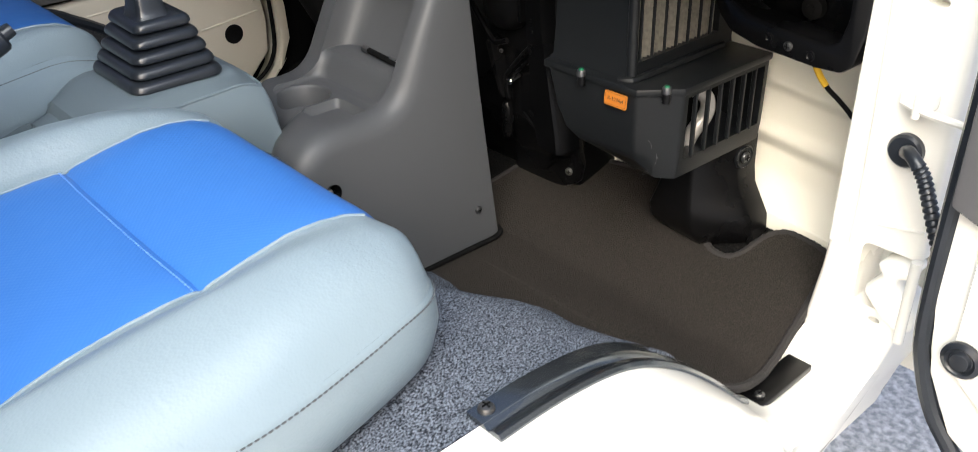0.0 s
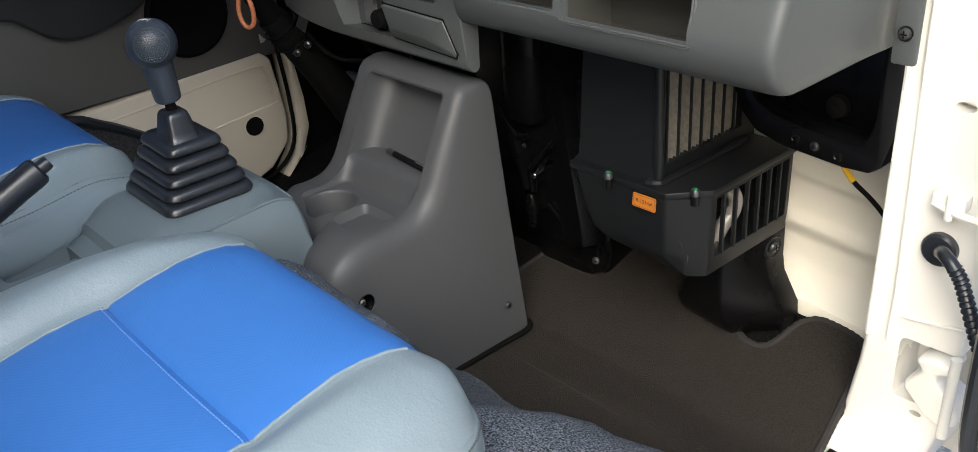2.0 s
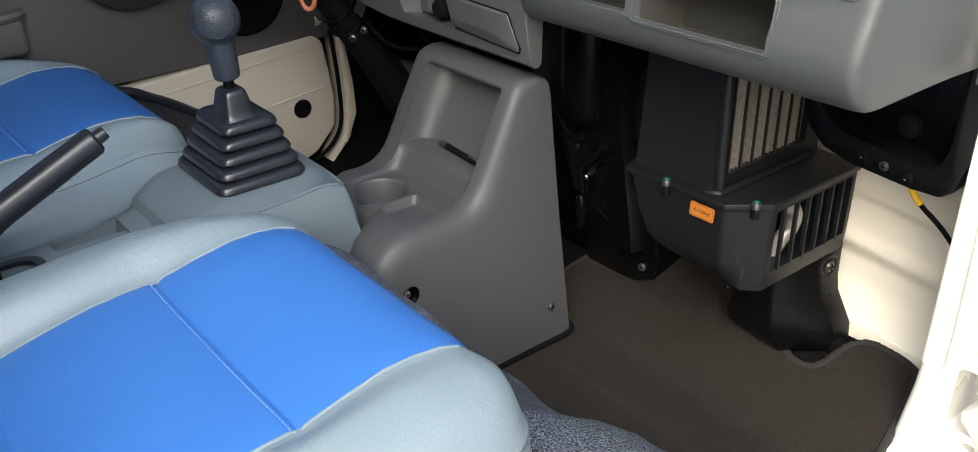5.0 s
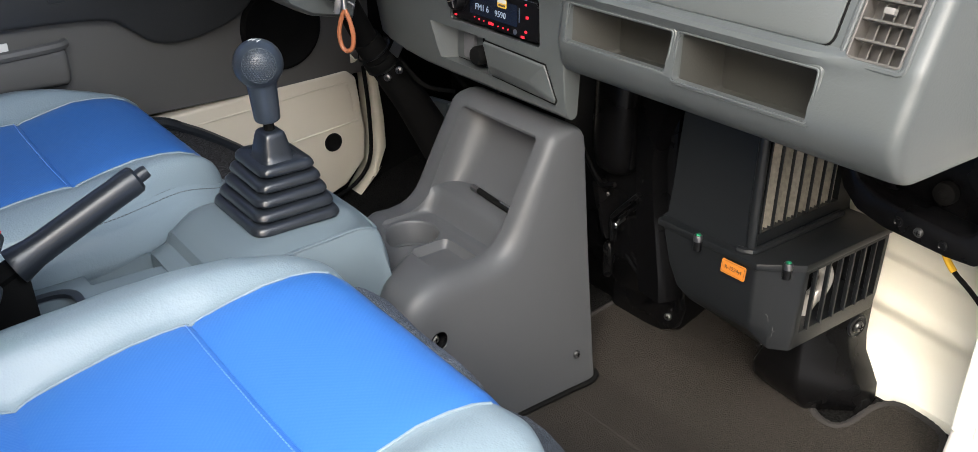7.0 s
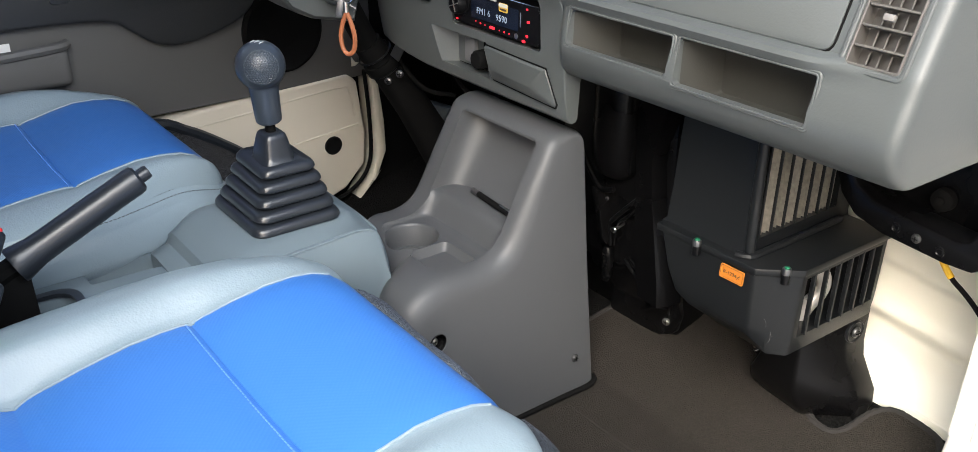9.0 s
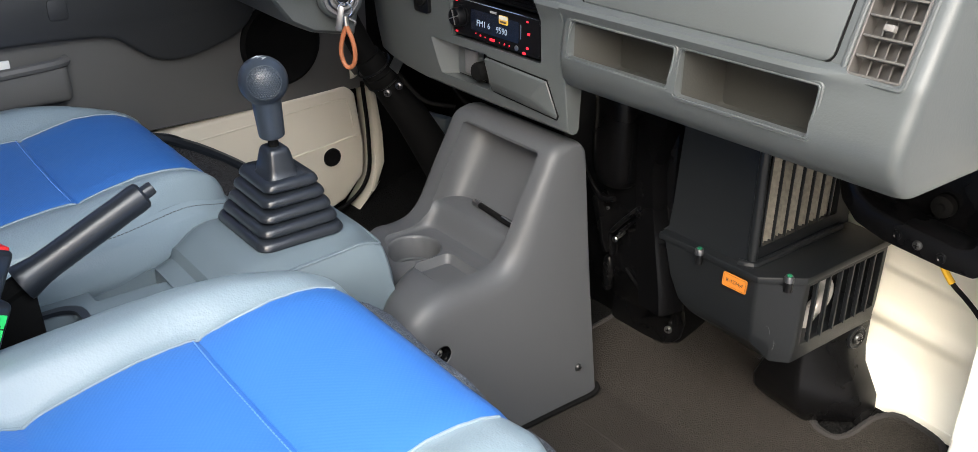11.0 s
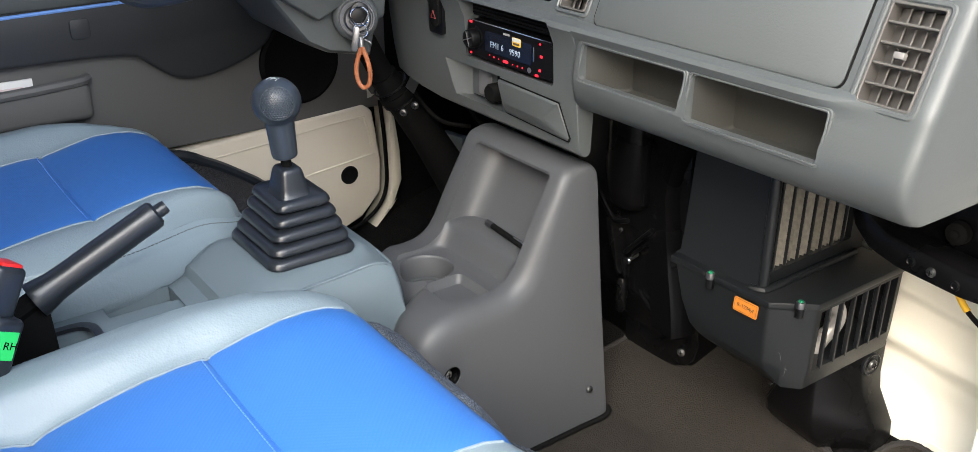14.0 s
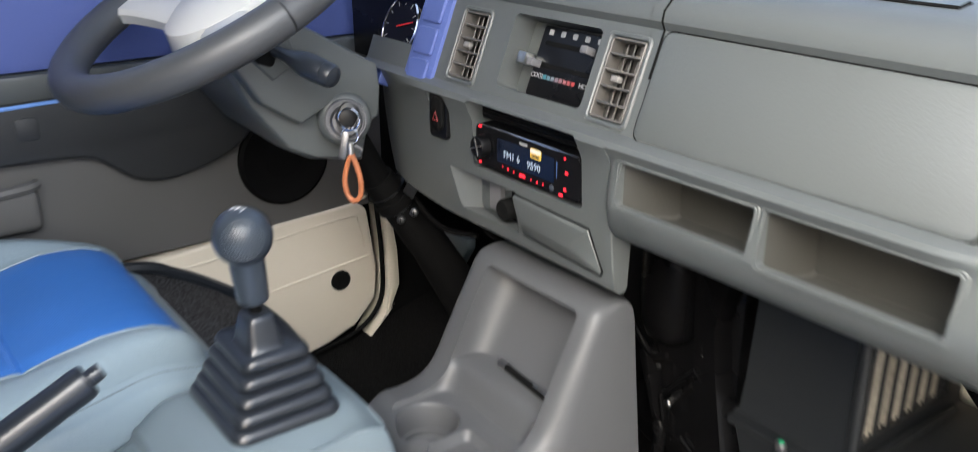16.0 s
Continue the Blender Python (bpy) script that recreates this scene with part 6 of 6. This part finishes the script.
tube(bm, [(-0.620, 1.040, 0.721), (-0.645, 1.038, 0.694), (-0.664, 1.037, 0.671), (-0.666, 1.037, 0.660), (-0.662, 1.038, 0.634)], 0.0038, 8, 5)
part("bent_rib", bm, M_black, duct)
bm = bmesh.new()
tube(bm, [(-0.614, 1.044, 0.713), (-0.637, 1.042, 0.688), (-0.655, 1.041, 0.667), (-0.658, 1.041, 0.634)], 0.0028, 8, 5)
part("bent_rib", bm, M_black, duct)
bm = bmesh.new()
tube(bm, [(-0.656, 1.055, 0.667), (-0.651, 1.030, 0.665)], 0.0028, 8)
part("bolt_shank", bm, M_dsteel, duct)
screw(duct, (-0.651, 1.031, 0.665), (0.5, -0.85, 0.1), 0.0052, M_chrome)
screw(duct, (-0.676, 1.038, 0.704), (0.4, -0.9, 0.1), 0.003, M_dsteel)
screw(duct, (-0.634, 1.050, 0.692), (0.4, -0.9, 0.1), 0.0028, M_dsteel)
bm = bmesh.new()
lathe(bm, [(0.001, 0.562), (0.006, 0.564), (0.0088, 0.570), (0.0092, 0.600), (0.0088, 0.615), (0.006, 0.621), (0.001, 0.623)], 16, pose(-0.678, 1.050, 0))
part("capsule", bm, M_black, duct)
bm = bmesh.new()
loft(bm, [[(x0, 1.060, z), (x0 + 0.003, 1.040, z), (x1 - 0.004, 1.036, z), (x1, 1.042, z), (x1 + 0.006, 1.075, z)] for z, x0, x1 in ((0.97, -0.634, -0.566), (0.86, -0.634, -0.574), (0.812, -0.634, -0.588), (0.782, -0.632, -0.592), (0.73, -0.628, -0.585), (0.61, -0.614, -0.562), (0.575, -0.606, -0.558))])
part("flat_channel", bm, M_black, duct)
for k in range(2):
    for i in range(3):
        bm = bmesh.new()
        box(bm, -0.0025, 0.0025, -0.0006, 0.0012, -0.002, 0.002, 0.0004, 1, Matrix.Translation((-0.615 + 0.001 * i, 1.037, 0.762 - 0.036 * k - 0.0075 * i)))
        part("moulded_mark", bm, M_black, duct)
for o in (0.0, 0.012):
    bm = bmesh.new()
    tube(bm, [(-0.645 + o, 1.052, 0.612 + o * 0.4), (-0.62 + o * 0.8, 1.050, 0.597 + o * 0.7), (-0.598 + o * 0.5, 1.048, 0.586 + o), (-0.584, 1.046, 0.587 + o * 0.8)], 0.003, 8, 5)
    part("lower_rib", bm, M_black, duct)
bm = bmesh.new()
prism(bm, [(-0.700, 0.60), (-0.575, 0.60), (-0.572, 0.556), (-0.566, 0.535), (-0.572, 0.505), (-0.592, 0.494), (-0.645, 0.486), (-0.700, 0.484)], "y", 1.086, 1.108, 0.004)
part("foot", bm, M_black, duct)
bm = bmesh.new()
prism(bm, [(-0.636, 0.520), (-0.606, 0.545), (-0.573, 0.556), (-0.573, 0.548), (-0.604, 0.535), (-0.630, 0.511)], "y", 1.078, 1.088, 0.002)
part("foot_lip", bm, M_black, duct)
screw(duct, (-0.581, 1.085, 0.525), (0.4, -0.9, 0.1), 0.0062, M_steel, 1.2)
# black housing at the outer end, below the dashboard
hs = thing("blower_housing", "black plastic blower housing with a moulded frame", "blower housing")
bm = bmesh.new()
box(bm, -0.35, -0.155, 1.12, 1.185, 0.805, 0.99, 0.01)
part("back_case", bm, M_black, hs)
fr = [(-0.346, 0.96), (-0.346, 0.856), (-0.336, 0.830), (-0.314, 0.809), (-0.278, 0.799), (-0.205, 0.793), (-0.174, 0.794), (-0.160, 0.806), (-0.1505, 0.843), (-0.1495, 0.918), (-0.164, 0.934), (-0.164, 0.96)]
fi = [(-0.327, 0.96), (-0.327, 0.866), (-0.317, 0.848), (-0.294, 0.835), (-0.252, 0.829), (-0.195, 0.823), (-0.182, 0.828), (-0.175, 0.850), (-0.174, 0.96)]
bm = bmesh.new()
prism(bm, fr + fi[::-1], "y", 1.065, 1.11, 0.005)
part("frame", bm, M_black, hs)
bm = bmesh.new()
lathe(bm, [(0.03, 0), (0.028, 0.02), (0.012, 0.024), (0.010, 0.03), (0.001, 0.031)], 24, aim((-0.241, 1.118, 0.842), (0, -1, 0)) @ Matrix.Scale(0.45, 4))
part("motor_cap", bm, M_blackm, hs)
screw(hs, (-0.237, 1.064, 0.811), (0, -1, 0), 0.0055, M_dsteel)
for x, z in ((-0.262, 0.814), (-0.21, 0.806)):
    bm = bmesh.new()
    lathe(bm, [(0.006, 0), (0.0055, 0.0015), (0.004, 0.002), (0.003, 0.0008), (0.0005, 0.0008)], 14, aim((x, 1.065, z), (0, -1, 0)))
    part("moulded_ring", bm, M_black, hs)
cab = thing("taped_cable", "black cable with yellow tape on the white bulkhead", "cable")
cp = smooth_path([(-0.236, 1.118, 0.800), (-0.2297, 1.12, 0.773), (-0.214, 1.12, 0.754), (-0.196, 1.12, 0.742), (-0.178, 1.12, 0.728), (-0.150, 1.12, 0.700)], 6)
bm = bmesh.new()
tube(bm, cp[5:13], 0.0040, 10)
part("tape", bm, M_yellow, cab)
bm = bmesh.new()
tube(bm, cp, 0.0030, 10)
part("cable", bm, M_blackm, cab)

# ---- floor mat ----
OUT = smooth_path([(p[0], p[1], 0) for p in [(-0.705, 1.03), (-0.695, 0.985), (-0.640, 0.962), (-0.602, 0.945), (-0.599, 0.915), (-0.595, 0.86), (-0.590, 0.800), (-0.560, 0.785), (-0.50, 0.780), (-0.45, 0.782), (-0.41, 0.787), (-0.37, 0.80), (-0.33, 0.825), (-0.29, 0.845), (-0.24, 0.865), (-0.19, 0.882), (-0.160, 0.895), (-0.147, 0.912), (-0.150, 0.96), (-0.163, 1.04), (-0.178, 1.115), (-0.188, 1.155), (-0.205, 1.172), (-0.245, 1.178), (-0.268, 1.174), (-0.283, 1.152), (-0.290, 1.112), (-0.306, 1.096), (-0.34, 1.104), (-0.37, 1.150), (-0.41, 1.188), (-0.46, 1.188), (-0.53, 1.180), (-0.60, 1.165), (-0.69, 1.145)]], 3)
bm = bmesh.new()
prism(bm, [(p.x, p.y) for p in OUT], "z", 0.0, 0.007)
for k in range(64):
    bmesh.ops.bisect_plane(bm, geom=bm.verts[:] + bm.edges[:] + bm.faces[:], plane_co=(0, 0.78 + 0.0069 * k, 0), plane_no=(0, 1, 0))
bmesh.ops.triangulate(bm, faces=bm.faces[:])


def mat_lift(x, y):
    return floor_z(y) + 0.003 + 0.0025 * noise.noise((x * 9, y * 9, 0)) + 0.018 * ease((x + 0.20) / 0.06) * ease((0.97 - y) / 0.09)


for v in bm.verts:
    v.co.z += mat_lift(v.co.x, v.co.y)
fm = tagged(link("floor_mat", bm, M_mat), "dark brown cloth floor mat with bound edge", "floor mat")
edge = [Vector((p.x, p.y, mat_lift(p.x, p.y) + 0.004)) for p in OUT + OUT[:1]]
bm = bmesh.new()
dense = []
for a, b in zip(edge, edge[1:]):
    n = max(1, int((b - a).length / 0.004))
    dense += [a.lerp(b, k / n) for k in range(n)]
tube(bm, dense, [0.0052 + 0.0009 * (i % 2) for i in range(len(dense))], 8)
part("bound_edge", bm, M_binding, fm, "ribbed cloth binding")

bm = bmesh.new()
tube(bm, [(-0.592, 0.80, 0.466), (-0.5905, 0.85, 0.467), (-0.590, 0.90, 0.467), (-0.588, 0.935, 0.468), (-0.590, 0.950, 0.471), (-0.600, 0.956, 0.473)], [0.0036 + 0.0006 * (i % 2) for i in range(40)], 8, 6)
part("binding_end", bm, M_blackm, fm)

# dark carpet and wheel arch edge by the driver's door
bm = bmesh.new()
rings = []
for x in (-1.36, -1.30, -1.20, -1.10, -1.0, -0.93):
    rings.append([(x, 0.45, 0.71), (x, 0.60, 0.705), (x, 0.67, 0.678), (x, 0.73, 0.64), (x, 0.78, 0.60), (x, 0.84, 0.53), (x, 0.88, 0.452)])
loft(bm, rings, close=False)
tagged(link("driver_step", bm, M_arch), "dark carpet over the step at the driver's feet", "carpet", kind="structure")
bm = bmesh.new()
tube(bm, [(-1.35, 0.40, 0.715), (-1.35, 0.60, 0.711), (-1.35, 0.67, 0.684), (-1.35, 0.73, 0.646), (-1.35, 0.78, 0.606), (-1.35, 0.84, 0.536), (-1.35, 0.88, 0.46)], 0.010, 8, 5)
tagged(link("step_trim", bm, M_rubber), "black rubber edge along the driver's step", "trim", kind="structure")

# ---- shell of the cab ----
bm = bmesh.new()
prism(bm, [(-1.62, 0.3), (-1.62, 1.95), (-0.36, 1.95), (-0.22, 1.2), (-0.20, 0.9), (-0.24, 0.3)], "x", -0.10, -0.02, 0.01)
tagged(link("wall_side", bm, M_white), "white side wall behind the open door", "wall", kind="structure")
bm = bmesh.new()
box(bm, -1.46, -0.03, -1.6, 0.60, 1.92, 1.97, 0.02)
tagged(link("ceiling", bm, M_doorgrey), "grey cab roof lining", "ceiling", kind="structure")
bm = bmesh.new()
box(bm, -1.46, -0.03, -1.66, -1.60, 0.3, 1.95)
tagged(link("wall_back", bm, M_doorgrey), "grey wall behind the seats", "wall", kind="structure")
bm = bmesh.new()
prism(bm, [(1.24, 1.20), (1.33, 1.20), (0.66, 1.95), (0.57, 1.95)], "x", -1.46, -1.38, 0.01)
tagged(link("windscreen_pillar", bm, M_doorgrey), "grey windscreen pillar", "pillar", kind="structure")
bm = bmesh.new()
prism(bm, [(1.24, 1.20), (1.33, 1.20), (0.66, 1.95), (0.57, 1.95)], "x", -0.13, -0.05, 0.01)
tagged(link("windscreen_pillar", bm, M_white), "white windscreen pillar by the open door", "pillar", kind="structure")
bm = bmesh.new()
box(bm, -1.46, -1.40, -1.62, -0.15, 0.3, 1.95)
tagged(link("wall_side", bm, M_doorgrey), "grey side wall behind the driver door", "wall", kind="structure")
bm = bmesh.new()
box(bm, -1.46, -0.05, 1.30, 1.36, 0.3, 1.19)
tagged(link("front_panel", bm, M_white), "white front panel of the van", "wall", kind="structure")
